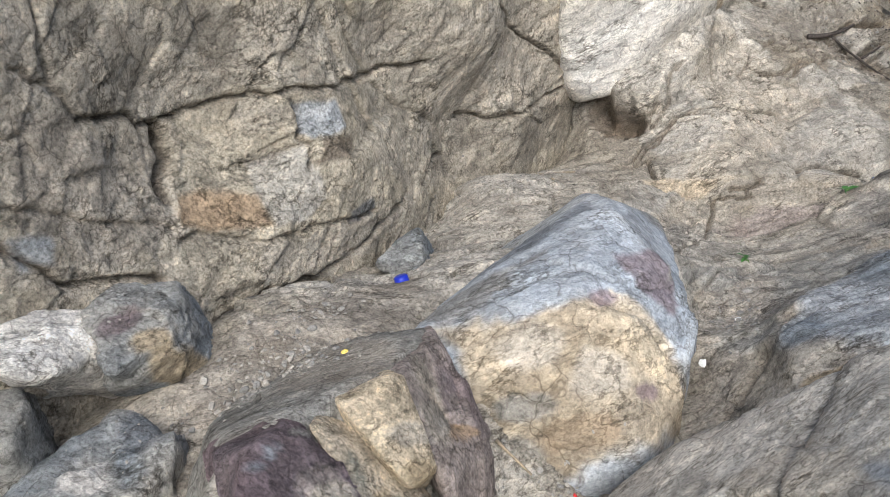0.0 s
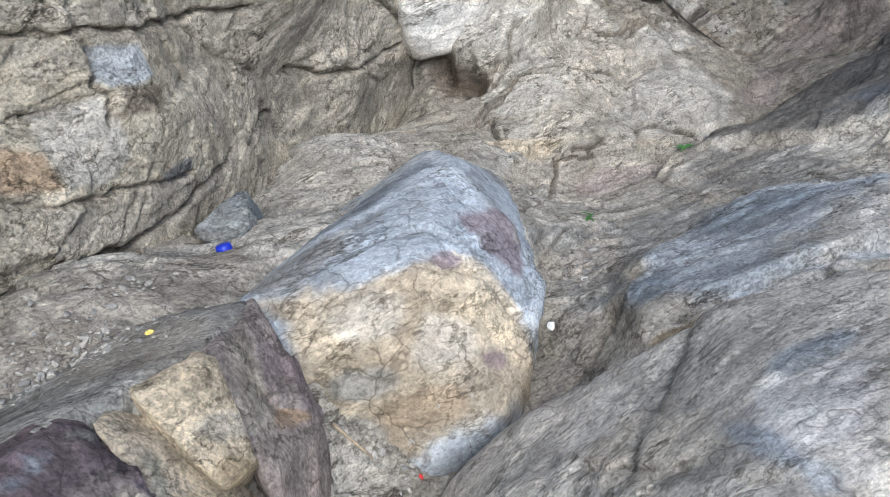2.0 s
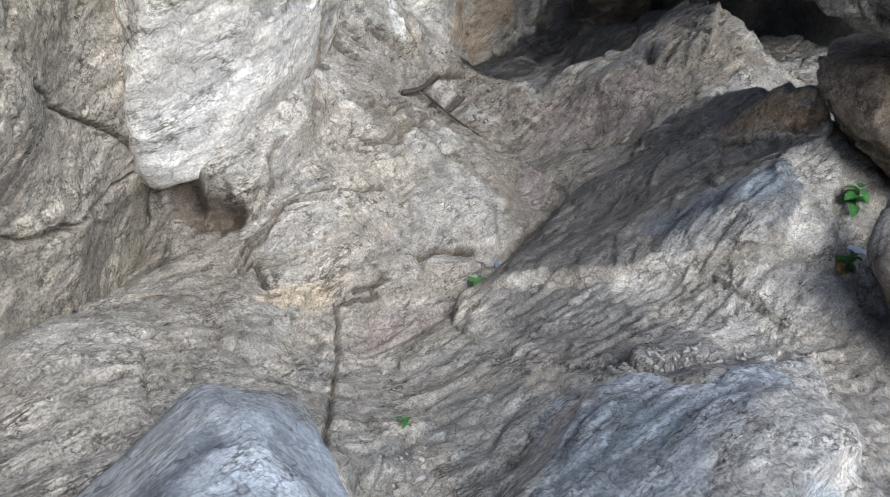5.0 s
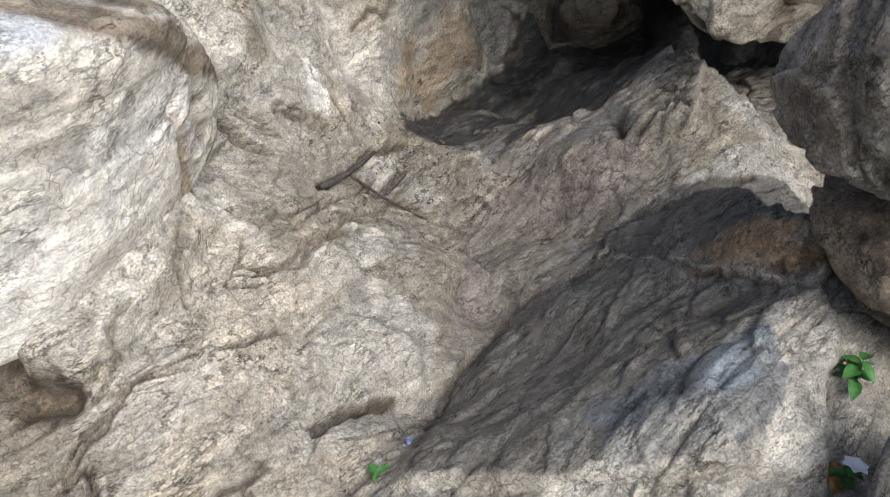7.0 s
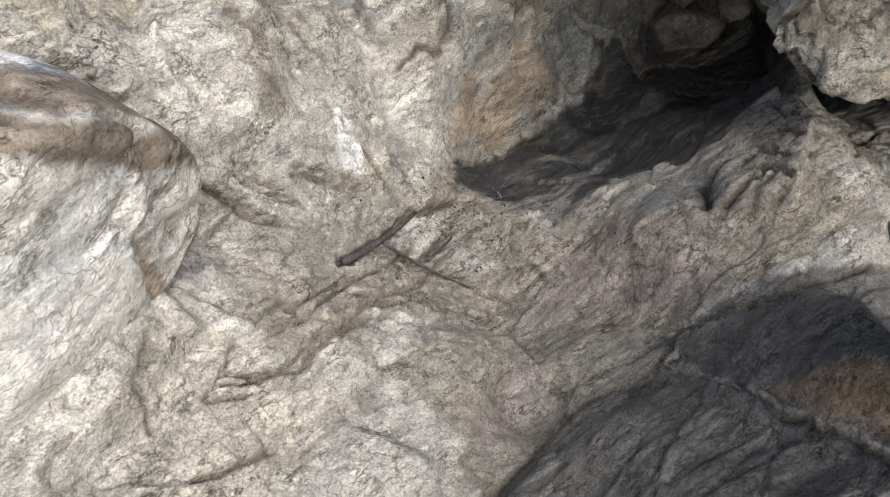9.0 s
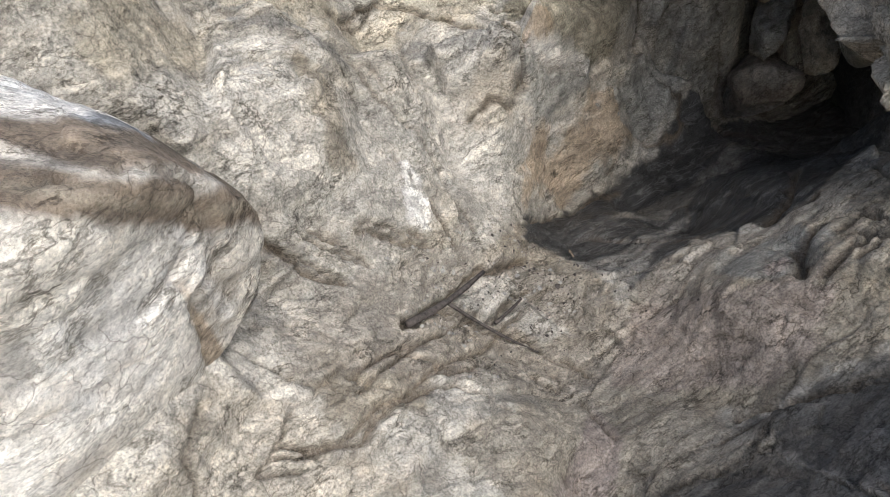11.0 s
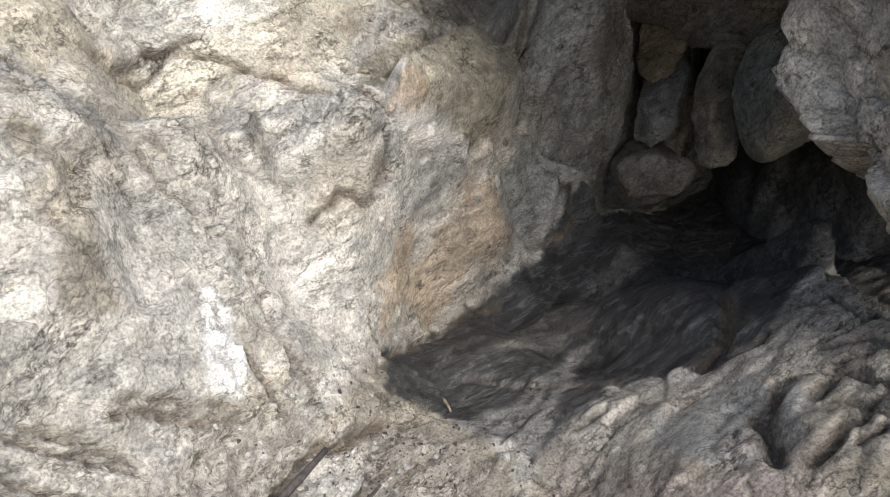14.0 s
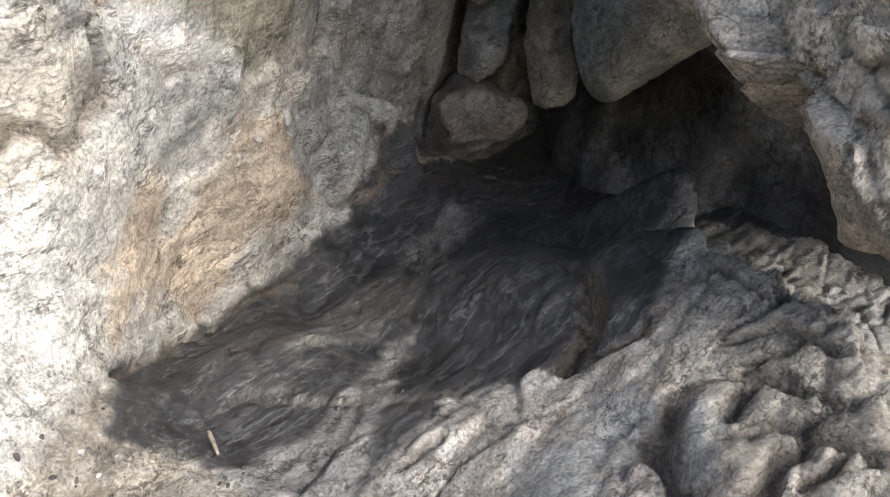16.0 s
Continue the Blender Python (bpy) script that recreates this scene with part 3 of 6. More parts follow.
CRACKS = [  # width, depth, line
    (0.07, 0.22, [(-1.1, -0.61), (-1, -0.66), (-0.9, -0.64)]),
    (0.011, 0.05, [(-0.93, -0.71), (-0.84, -0.53)]),
    (0.013, 0.06, [(-0.85, -0.9), (-0.8, -0.8), (-0.73, -0.9)]),
    (0.011, 0.05, [(-0.42, -1.62), (-0.5, -0.88), (-0.37, -0.79)]),
    (0.008, 0.04, [(-1.19, -0.58), (-1.12, -0.16), (-0.8, 0.05)]),
    (0.016, 0.06, [(-0.43, 0.49), (-0.31, 0.83), (-0.2, 0.97), (-0.13, 1.05)]),
    (0.011, 0.05, [(-0.17, 0.79), (-0.14, 0.89)]),
    (0.012, 0.05, [(-0.58, -0.1), (-0.46, -0.01), (-0.4, 0.15), (-0.32, 0.27)]),
    (0.012, 0.045, [(-0.5, 0.19), (-0.45, 0.32), (-0.37, 0.48)]),
    (0.011, 0.045, [(-0.32, 0.31), (-0.12, 0.61), (0.14, 0.59)]),
    (0.009, 0.04, [(0.06, 0.66), (0.29, 0.4)]),
    (0.009, 0.04, [(-0.81, -0.48), (-0.79, -0.38)]),
    (0.012, 0.05, [(-0.55, -0.37), (-0.47, -0.29), (-0.42, -0.22)]),
    (0.01, 0.04, [(-0.58, 0.03), (-0.6, -0.16), (-0.53, -0.11)]),
    (0.012, 0.05, [(-0.36, -0.7), (-0.39, -0.76), (-0.46, -0.82)]),
    (0.012, 0.05, [(-0.63, -0.49), (-0.77, -0.58), (-0.85, -0.75), (-0.86, -0.86)]),
    (0.016, 0.05, [(-0.26, -0.54), (-0.19, -0.45), (-0.03, -0.35)]),
    (0.012, 0.05, [(-0.59, -0.07), (-0.41, 0.02), (-0.29, 0.41), (-0.1, 0.83)]),
    (0.014, 0.05, [(-0.43, 0.52), (-0.31, 0.83), (-0.2, 0.96)]),
    (0.01, 0.05, [(0.03, -0.58), (0.21, -0.15), (0.44, 0.21), (0.66, 0.36)]),
    (0.01, 0.04, [(-0.73, -0.09), (-0.71, -0.23), (-0.67, -0.3)]),
    (0.012, 0.05, [(0.64, 0.53), (0.85, 0.57), (1.23, 0.77)]),
    (0.014, 0.07, [(-0.43, 0.5), (-0.38, 0.68), (-0.27, 0.91)]),
    (0.009, 0.04, [(-0.38, 0.65), (-0.04, 0.74), (0.12, 0.7)]),
    (0.008, 0.04, [(-0.22, 0.71), (-0.13, 0.87)]),
    (0.01, 0.05, [(-0.76, 0.57), (-0.58, 0.63)]),
    (0.012, 0.05, [(-0.65, 0.69), (-0.46, 0.85)]),
    (0.014, 0.06, [(-0.85, 0.46), (-0.73, 0.48), (-0.62, 0.53)]),
    (0.012, 0.05, [(-0.63, 1.05), (-0.53, 1.0), (-0.38, 0.91)]),
    (0.01, 0.05, [(-0.99, 1.44), (-0.92, 1.7), (-0.75, 1.74), (-0.49, 1.78)]),
    (0.014, 0.06, [(-0.34, 1.73), (-0.28, 1.71), (-0.32, 1.55), (-0.47, 1.44)]),
    (0.012, 0.06, [(0.11, 3.18), (0.12, 2.47), (0.38, 2.41), (0.43, 2.33), (0.27, 2.27)]),
    (0.02, 0.08, [(0.85, 1.81), (0.8, 1.54), (0.74, 1.42)]),
    (0.025, 0.1, [(0.83, 1.25), (0.78, 1.13), (0.78, 1.01)]),
    (0.015, 0.06, [(0.98, 1.6), (1.08, 1.67), (1.05, 1.48), (1.12, 1.49)]),
    (0.015, 0.06, [(0.96, 1.38), (1.02, 1.39), (1.06, 1.29)]),
    (0.015, 0.06, [(0.9, 1.29), (0.97, 1.28), (1.02, 1.17)]),
    (0.015, 0.06, [(0.85, 1.15), (0.93, 1.16), (0.99, 1.05)]),
    (0.012, 0.03, [(-0.38, 0.67), (-0.2, 0.72), (0.0, 0.74)]),
    (0.012, 0.03, [(-0.18, 0.76), (-0.11, 0.85), (-0.03, 0.96)]),
    (0.012, 0.025, [(-0.39, 1.7), (-0.26, 1.82), (-0.09, 2.04)]),
    (0.012, 0.025, [(-1.19, 1.12), (-1.03, 1.23), (-0.79, 1.27), (-0.68, 1.22)]),
    (0.022, 0.09, [(-0.24, -0.56), (-0.19, -0.47), (-0.03, -0.36)]),
    (0.03, 0.12, [(-1, -0.63), (-0.95, -0.63), (-0.88, -0.62)]),
    (0.01, 0.05, [(-0.82, -0.87), (-0.84, -0.83), (-0.82, -0.73), (-0.76, -0.58), (-0.68, -0.49), (-0.62, -0.44)]),
    (0.008, 0.04, [(-0.8, -0.4), (-0.8, -0.51), (-0.85, -0.64)]),
    (0.01, 0.05, [(-0.4, -0.79), (-0.37, -0.69)]),
    (0.012, 0.06, [(0.61, 0.44), (0.79, 0.55), (0.98, 0.61), (1.32, 0.83)]),
    (0.01, 0.05, [(0.66, 0.36), (0.77, 0.23), (0.88, 0.07), (1, -0.05), (1.1, -0.12)]),
    (0.012, 0.05, [(0.14, -0.27), (0.23, -0.14), (0.38, 0.14), (0.57, 0.29)]),
    (0.01, 0.05, [(-0.46, 0.16), (-0.36, 0.51), (-0.24, 0.74)]),
    (0.012, 0.05, [(-0.41, 0.04), (-0.38, 0.16), (-0.24, 0.36), (-0.06, 0.36)]),
    (0.01, 0.05, [(-0.75, 0.6), (-0.66, 0.63), (-0.58, 0.64)]),
    (0.012, 0.05, [(-0.81, 0.47), (-0.73, 0.51), (-0.63, 0.54)]),
    (0.01, 0.04, [(-0.64, 0.72), (-0.56, 0.79), (-0.48, 0.86)]),
    (0.008, 0.04, [(-0.62, 1.22), (-0.49, 1.15), (-0.38, 1.01)]),
    (0.008, 0.03, [(-0.88, 1.29), (-0.75, 1.2), (-0.61, 1.21)]),
    (0.01, 0.05, [(-0.99, 1.48), (-0.96, 1.66), (-0.85, 1.76)]),
    (0.01, 0.05, [(-0.5, 1.92), (-0.31, 2.1), (-0.16, 2.39)]),
    (0.012, 0.06, [(-0.39, 1.68), (-0.33, 1.69), (-0.3, 1.68)]),
    (0.012, 0.05, [(-0.19, 0.74), (-0.14, 0.86), (-0.1, 0.92)]),
    (0.014, 0.05, [(-0.47, 0.26), (-0.43, 0.37), (-0.31, 0.39), (-0.19, 0.46)]),
    (0.01, 0.05, [(0.08, 0.73), (0.18, 0.69)]),
    (0.012, 0.06, [(-0.57, 1.22), (-0.51, 1.17), (-0.43, 1.08), (-0.34, 1.02)]),
    (0.014, 0.07, [(0.88, 1.19), (0.94, 1.26), (0.98, 1.27)]),
    (0.02, 0.09, [(0.83, 1), (0.87, 1.06), (0.9, 1.1)]),
    (0.012, 0.06, [(0.9, 1.08), (0.97, 1.17), (1.02, 1.17), (1.1, 1.22)]),
    (0.012, 0.06, [(0.95, 1.41), (1.03, 1.45), (1.97, 2.31)]),
    (0.012, 0.06, [(0.9, 1.03), (0.96, 1.07), (1.04, 1.09)]),
    (0.012, 0.06, [(0.94, 1.3), (1.01, 1.33), (1.1, 1.37)]),
    (0.01, 0.04, [(0.38, 1.17), (0.45, 1.22), (0.46, 1.24)]),
    (0.01, 0.05, [(0.76, 1.42), (0.85, 1.46), (0.9, 1.52)]),
    (0.012, 0.06, [(-0.19, 1.34), (-0.05, 1.68), (0.19, 1.97)]),
]
AREAS = [  # colour, relief, softness, outline
    ("pale", 0.6, 0.02, [(-1.1, -0.59), (-1.08, -0.2), (-0.8, -0.02), (-0.75, -0.34), (-0.82, -0.52), (-0.95, -0.59)]),
    ("dust", 0.25, 0.05, [(-1.03, -2.67), (-1.06, -2.51), (-1.02, -2.38), (-1.0, -2.27), (-0.99, -2.11), (-0.88, -2.08), (-0.81, -2.42), (-0.82, -2.66), (-0.86, -2.82), (-0.92, -2.85), (-0.95, -2.74)]),
    ("dust", 0.6, 0.04, [(-0.31, -1.65), (-0.2, -1.57), (-0.21, -1.72), (-0.12, -1.97), (-0.14, -2.08), (-0.2, -2.2), (-0.2, -2.05), (-0.24, -1.78)]),
    ("dark", 1.2, 0.04, [(-0.03, -0.76), (0.35, -0.75), (0.52, -1.03), (0.63, -1.16), (0.4, -1.34), (0.18, -1.23), (0.04, -0.94)]),
    ("grey", 0.7, 0.04, [(-0.31, -1.6), (0.0, -1.21), (0.12, -1.36), (-0.05, -1.73), (-0.09, -1.96), (-0.19, -1.96), (-0.21, -1.71)]),
    ("sky", 0.45, 0.03, [(-0.05, -1.73), (0.12, -1.36), (0.26, -1.28), (0.38, -1.38), (0.71, -1.17), (0.65, -1.54), (0.55, -1.7), (0.32, -1.84), (0.19, -1.94), (0.1, -1.97), (-0.04, -1.97)]),
    ("bone", 0.5, 0.05, [(0.38, -1.53), (0.69, -1.27), (0.59, -1.57), (0.34, -1.8), (0.2, -1.82)]),
    ("blue", 0.5, 0.04, [(0.06, -1.61), (0.18, -1.46), (0.35, -1.46), (0.25, -1.6), (0.06, -1.74)]),
    ("pale", 0.8, 0.012, [(-0.06, -1.73), (-0.02, -1.67), (0.1, -1.42), (0.19, -1.32), (0.19, -1.38), (0.1, -1.48), (0.02, -1.65), (-0.03, -1.78)]),
    ("dust", 0.4, 0.04, [(0.89, -0.96), (1.08, -0.93), (1.22, -0.96), (0.96, -1.4), (0.71, -1.53), (0.81, -1.29)]),
    ("pale", 0.8, 0.04, [(-0.98, -0.35), (-0.74, 0.07), (-0.56, 0.11), (-0.43, -0.07), (-0.61, -0.4), (-0.94, -0.51)]),
    ("bone", 0.8, 0.02, [(0.18, -1.98), (0.21, -1.89), (0.32, -1.84), (0.48, -1.73), (0.6, -1.66), (0.75, -1.63), (0.58, -1.92)]),
    ("pale", 0.6, 0.015, [(0.67, -1.18), (0.74, -1.29), (0.66, -1.49), (0.6, -1.65), (0.55, -1.68), (0.56, -1.54), (0.61, -1.28)]),
    ("straw", 1, 0.05, [(-0.61, 0.19), (-0.44, 0.49), (-0.32, 0.87), (-0.16, 1.4), (0.08, 1.11), (0.26, 0.95), (0.33, 0.79), (0.14, 0.63), (-0.17, 0.6), (-0.31, 0.22), (-0.42, -0.01), (-0.52, 0.04)]),
    ("bone", 0.45, 0.05, [(-0.35, -0.18), (-0.23, -0), (-0.07, 0.07), (0.09, 0.02), (0.11, -0.2), (0.03, -0.48), (-0.09, -0.67), (-0.26, -0.63), (-0.45, -0.49), (-0.47, -0.38)]),
    ("light", 0.5, 0.05, [(-0.73, -0.02), (-0.52, 0.04), (-0.41, -0.05), (-0.23, -0), (-0.35, -0.18), (-0.47, -0.38), (-0.61, -0.42), (-0.8, -0.39), (-0.74, -0.22)]),
    ("tan", 0.5, 0.05, [(0.14, 0.63), (0.38, 0.75), (0.62, 0.49), (0.38, 0.21), (0.22, -0.06), (0.1, -0.18), (0.09, 0.02), (-0.07, 0.07), (-0.21, 0.12)]),
    ("pink", 0.5, 0.03, [(0.21, 0.53), (0.33, 0.38), (0.32, 0.24), (0.18, -0.05), (0.13, 0.05)]),
    ("straw", 0.8, 0.05, [(0.25, 0.98), (0.5, 1.11), (0.8, 1.3), (1, 1.34), (1.2, 1.07), (1.36, 1.03), (0.96, 0.72), (0.72, 0.55), (0.56, 0.56), (0.33, 0.79)]),
    # dark grey slab face, with its shade added to the tone
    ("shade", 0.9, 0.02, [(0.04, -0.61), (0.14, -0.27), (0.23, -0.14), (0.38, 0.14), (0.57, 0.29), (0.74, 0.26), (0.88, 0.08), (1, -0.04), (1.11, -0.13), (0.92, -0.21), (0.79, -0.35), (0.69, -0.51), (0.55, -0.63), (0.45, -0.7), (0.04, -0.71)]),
    ("bone", 0.7, 0.03, [(1.11, -0.13), (1.15, -0.31), (1.03, -0.69), (0.45, -0.72), (0.55, -0.63), (0.69, -0.51), (0.79, -0.35), (0.92, -0.21)]),
    ("slate", 0.5, 0.02, [(0.78, -0.44), (0.99, -0.37), (0.88, -0.58), (0.79, -0.65), (0.75, -0.55)]),
    ("pale", 0.5, 0.015, [(0.96, -0.46), (0.99, -0.58), (0.84, -0.73), (0.83, -0.63)]),
    ("pale", 0.6, 0.008, [(0.55, -0.68), (0.64, -0.58), (0.75, -0.46), (0.79, -0.35), (0.8, -0.38), (0.76, -0.48), (0.65, -0.61), (0.57, -0.7)]),
    # brown slab under the hanging rock, its shade put into the colour
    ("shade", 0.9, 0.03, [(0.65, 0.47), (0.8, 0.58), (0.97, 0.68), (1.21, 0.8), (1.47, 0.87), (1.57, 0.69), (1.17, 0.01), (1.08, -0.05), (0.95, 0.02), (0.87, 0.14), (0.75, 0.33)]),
    ("rust", 0.5, 0.03, [(0.88, 0.17), (0.98, 0.22), (1.07, 0.09), (1.16, -0), (1.06, -0.05), (0.93, 0.04)]),
    ("buff", 0.45, 0.05, [(-1.27, 0.76), (-1.09, 1.44), (-0.47, 2.27), (-0.5, 1.99), (-0.54, 1.8), (-0.75, 1.69), (-0.94, 1.45), (-1.04, 1.16), (-1.16, 1.07), (-1.12, 0.7), (-1.14, 0.55), (-1.18, 0.54)]),
    ("bone", 0.3, 0.05, [(-1.14, 0.54), (-1.12, 0.7), (-1.09, 0.88), (-1, 0.64), (-1.01, 0.53), (-1.08, 0.51), (-1.14, 0.49)]),
    ("bone", 0.4, 0.05, [(-0.8, 1.22), (-0.67, 1.31), (-0.55, 1.38), (-0.3, 1.53), (-0.19, 1.46), (-0.26, 1.02), (-0.38, 1.01), (-0.54, 1.18), (-0.62, 1.1), (-0.7, 0.89), (-0.78, 1.01)]),
    ("pale", 1.25, 0.04, [(-1.15, 1.02), (-1.02, 1.1), (-0.89, 1.14), (-0.78, 1.01), (-0.7, 0.89), (-0.73, 0.77), (-0.79, 0.66), (-0.85, 0.58), (-0.92, 0.59), (-0.99, 0.68), (-1.09, 0.83)]),
    ("straw", 1.4, 0.03, [(-0.93, 1.07), (-0.84, 1.1), (-0.74, 0.93), (-0.69, 0.87), (-0.74, 0.79), (-0.8, 0.9)]),
    ("dark", 0.6, 0.03, [(-1.15, 1.05), (-1.06, 1.13), (-0.91, 1.29), (-0.81, 1.24), (-0.84, 1.2), (-0.95, 1.14), (-1.07, 1.06)]),
    ("dark", 0.6, 0.03, [(-0.79, 1.61), (-0.55, 1.7), (-0.37, 1.7), (-0.3, 1.66), (-0.4, 1.56), (-0.6, 1.57), (-0.72, 1.57)]),
    ("pale", 0.5, 0.03, [(-0.66, 1.37), (-0.56, 1.57), (-0.35, 1.55), (-0.31, 1.56), (-0.42, 1.44), (-0.55, 1.38), (-0.62, 1.28)]),
    ("grey", 0.3, 0.012, [(-0.32, 1.77), (-0.07, 2.07), (-0.05, 2.04), (-0.28, 1.64), (-0.31, 1.68)]),
    ("olive", 0.4, 0.015, [(-0.47, 1.99), (-0.11, 2.87), (0.03, 3.18), (0.12, 2.92), (0.01, 2.23), (-0.1, 2.05), (-0.25, 1.88), (-0.39, 1.88)]),
    ("rust", 0.5, 0.04, [(-0.25, 1.64), (0.07, 2.16), (0.26, 2.29), (0.12, 2), (-0.14, 1.64), (-0.24, 1.36)]),
    ("grey", 0.3, 0.012, [(0.13, 2.37), (0.36, 2.89), (0.38, 2.39), (0.31, 2.32), (0.12, 2.13), (0.07, 2.16)]),
    ("bone", 0.35, 0.02, [(-0.77, 0.64), (-0.68, 0.89), (-0.62, 1.07), (-0.49, 0.88), (-0.63, 0.73)]),
    ("white", 0.6, 0.012, [(-0.61, 1.06), (-0.52, 0.99), (-0.47, 0.89), (-0.53, 0.84), (-0.54, 0.97)]),
    ("white", 0.4, 0.01, [(-0.43, 1.71), (-0.33, 1.8), (-0.25, 1.87), (-0.07, 2.09), (-0.06, 2.07), (-0.26, 1.82), (-0.34, 1.72)]),
    ("dust", 1.1, 0.05, [(-0.73, 0.27), (-0.63, 0.54), (-0.49, 0.76), (-0.25, 0.97), (-0.07, 1.06), (0.13, 1.01), (0.28, 0.94), (0.27, 0.64), (-0.35, 0.3), (-0.63, 0.12)]),
    ("bone", 0.35, 0.012, [(-0.36, 0.69), (-0.33, 0.82), (-0.19, 0.95), (-0.11, 0.89), (-0.19, 0.74)]),
    ("bone", 0.35, 0.012, [(-0.18, 0.75), (-0.09, 0.89), (0.08, 0.83), (0, 0.75)]),
    ("pinkdust", 0.8, 0.05, [(0.28, 0.94), (0.4, 1.07), (0.63, 0.96), (0.87, 1.08), (0.88, 0.74), (0.69, 0.65), (0.27, 0.64), (0.3, 0.83)]),
    # soot stain; the same black patch also paints in some cave shadow
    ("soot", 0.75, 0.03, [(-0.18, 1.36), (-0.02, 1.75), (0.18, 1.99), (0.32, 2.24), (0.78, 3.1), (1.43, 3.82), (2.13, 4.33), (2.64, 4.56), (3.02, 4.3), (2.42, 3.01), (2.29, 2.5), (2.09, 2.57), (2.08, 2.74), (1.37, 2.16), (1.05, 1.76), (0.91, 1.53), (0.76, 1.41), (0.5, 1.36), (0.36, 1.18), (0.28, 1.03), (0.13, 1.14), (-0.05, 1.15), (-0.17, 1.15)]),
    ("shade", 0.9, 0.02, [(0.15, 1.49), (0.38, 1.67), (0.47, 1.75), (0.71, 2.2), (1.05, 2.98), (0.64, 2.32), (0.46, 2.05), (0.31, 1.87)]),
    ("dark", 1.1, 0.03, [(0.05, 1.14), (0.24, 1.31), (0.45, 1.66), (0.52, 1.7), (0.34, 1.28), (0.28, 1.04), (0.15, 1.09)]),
    ("dust", 0.9, 0.03, [(0.28, 1.03), (0.36, 1.18), (0.49, 1.33), (0.75, 1.39), (0.84, 1.42), (0.87, 1.31), (0.83, 1.07), (0.82, 0.97)]),
    ("grey", 0.35, 0.015, [(0.56, 1.09), (0.73, 1.31), (0.8, 1.32), (0.83, 1.17), (0.83, 1.06), (0.71, 0.99), (0.6, 1.01)]),
    ("brown", 0.35, 0.015, [(0.78, 1.2), (0.82, 1.17), (0.81, 1.1), (0.74, 1.06)]),
    ("tan", 1, 0.02, [(1.03, 1.77), (1.94, 2.8), (2.07, 2.68), (1.95, 2.42), (2.21, 2.37), (1.01, 0.96), (0.82, 0.97), (0.83, 1.07), (0.85, 1.34), (0.85, 1.42)]),
    ("dust", 0.12, 0.04, [(-1.05, -2.69), (-1.1, -2.59), (-0.97, -2.34), (-0.97, -2.07), (-0.78, -2.16), (-0.83, -2.45), (-0.87, -2.66), (-0.89, -2.82), (-0.97, -2.85)]),
    # hollow by the wall: its darkness is painted in with the earth tone
    ("earth", 0.8, 0.03, [(-1.13, -0.59), (-1.01, -0.61), (-0.87, -0.61), (-0.91, -0.7), (-1.01, -0.71)]),
    ("pale", 0.5, 0.012, [(-0.06, -1.71), (0.01, -1.56), (0.11, -1.42), (0.14, -1.38), (0.15, -1.41), (0.05, -1.54), (-0.02, -1.69)]),
]
STAINS_FIRST = [
    (-0.91, -0.39, 0.16, 0.21, 0.11, -0.09, "pale", 1.0),
    (-0.56, -0.85, 0.16, 0.11, 0.04, -0.06, "light", 1.0),
    (-0.46, -0.42, 0.16, 0.44, 0.08, -0.17, "light", 1.0),
]
STAINS_SECOND = [
    (0.09, -2.02, 0.11, 0.08, 0.0, -0.03, "ochre", 1.0),
    (-0.03, -1.94, 0.06, 0.05, 0.02, -0.06, "blue", 1.0),
    (-0.19, -1.7, 0.09, 0.01, 0.02, -0.25, "dust", 0.6),
    (-0.3, -1.63, 0.07, 0.11, 0.04, -0.03, "grey", 1.0),
    (-0.6, -0.88, 0.01, 0.75, 0.04, -0.06, "light", 1.0),
    (-0.3, -0.78, 0.32, 0.25, 0.03, -0.1, "light", 1.0),
    (-0.63, -0.91, 0.14, 0.09, 0.03, -0.06, "cream", 1.0),
    (-0.3, -0.91, 0.18, 0.14, 0.03, -0.08, "pink", 1.0),
]
STAINS_THIRD = [
    (-0.72, -0.59, 0.15, 0.16, 0.09, -0.1, "bone", 1.0),
    (0.7, -0.46, 0.25, 0.14, 0.01, -0.12, "slate", 1.0),
    (0.7, -0.58, 0.2, 0.08, 0.01, -0.07, "grey", 1.0),
    (0.85, -0.38, 0.1, 0.1, 0.02, -0.09, "blue", 1.0),
    (0.96, -0.58, 0.09, 0.02, -0.03, -0.11, "pale", 1.0),
    (1.01, 0.08, 0.11, -0.08, 0.0, -0.06, "orange", 1.0),
    (1.09, 0.05, 0.06, -0.01, 0.0, -0.03, "tan", 1.0),
]
STAINS_FOURTH = [
    (-0.39, 1.51, 0.12, 0.08, 0.02, -0.07, "light", 1.0),
    (-0.8, 0.56, 0.04, 0.12, 0.08, -0.12, "bone", 1.0),
    (-0.54, 0.96, 0.04, 0.05, 0.05, -0.11, "white", 1.0),
]
STAINS_FIFTH = [
    (-0.3, 1.83, 0.07, 0.09, 0.01, -0.03, "rust", 0.7),
    (-1.11, 1.19, 0.13, 0.07, 0.0, -0.03, "grey", 1.0),
    (0.24, 2.38, 0.11, 0.04, 0.04, -0.07, "grey", 0.5),
    (-0.56, 0.99, 0.02, 0.04, 0.06, -0.08, "white", 1.0),
    (0.79, 1.18, 0.08, -0.01, -0.02, -0.11, "grey", 1.0),
    (-0.19, 0.8, 0.1, 0.06, 0.01, -0.06, "bone", 1.0),
]
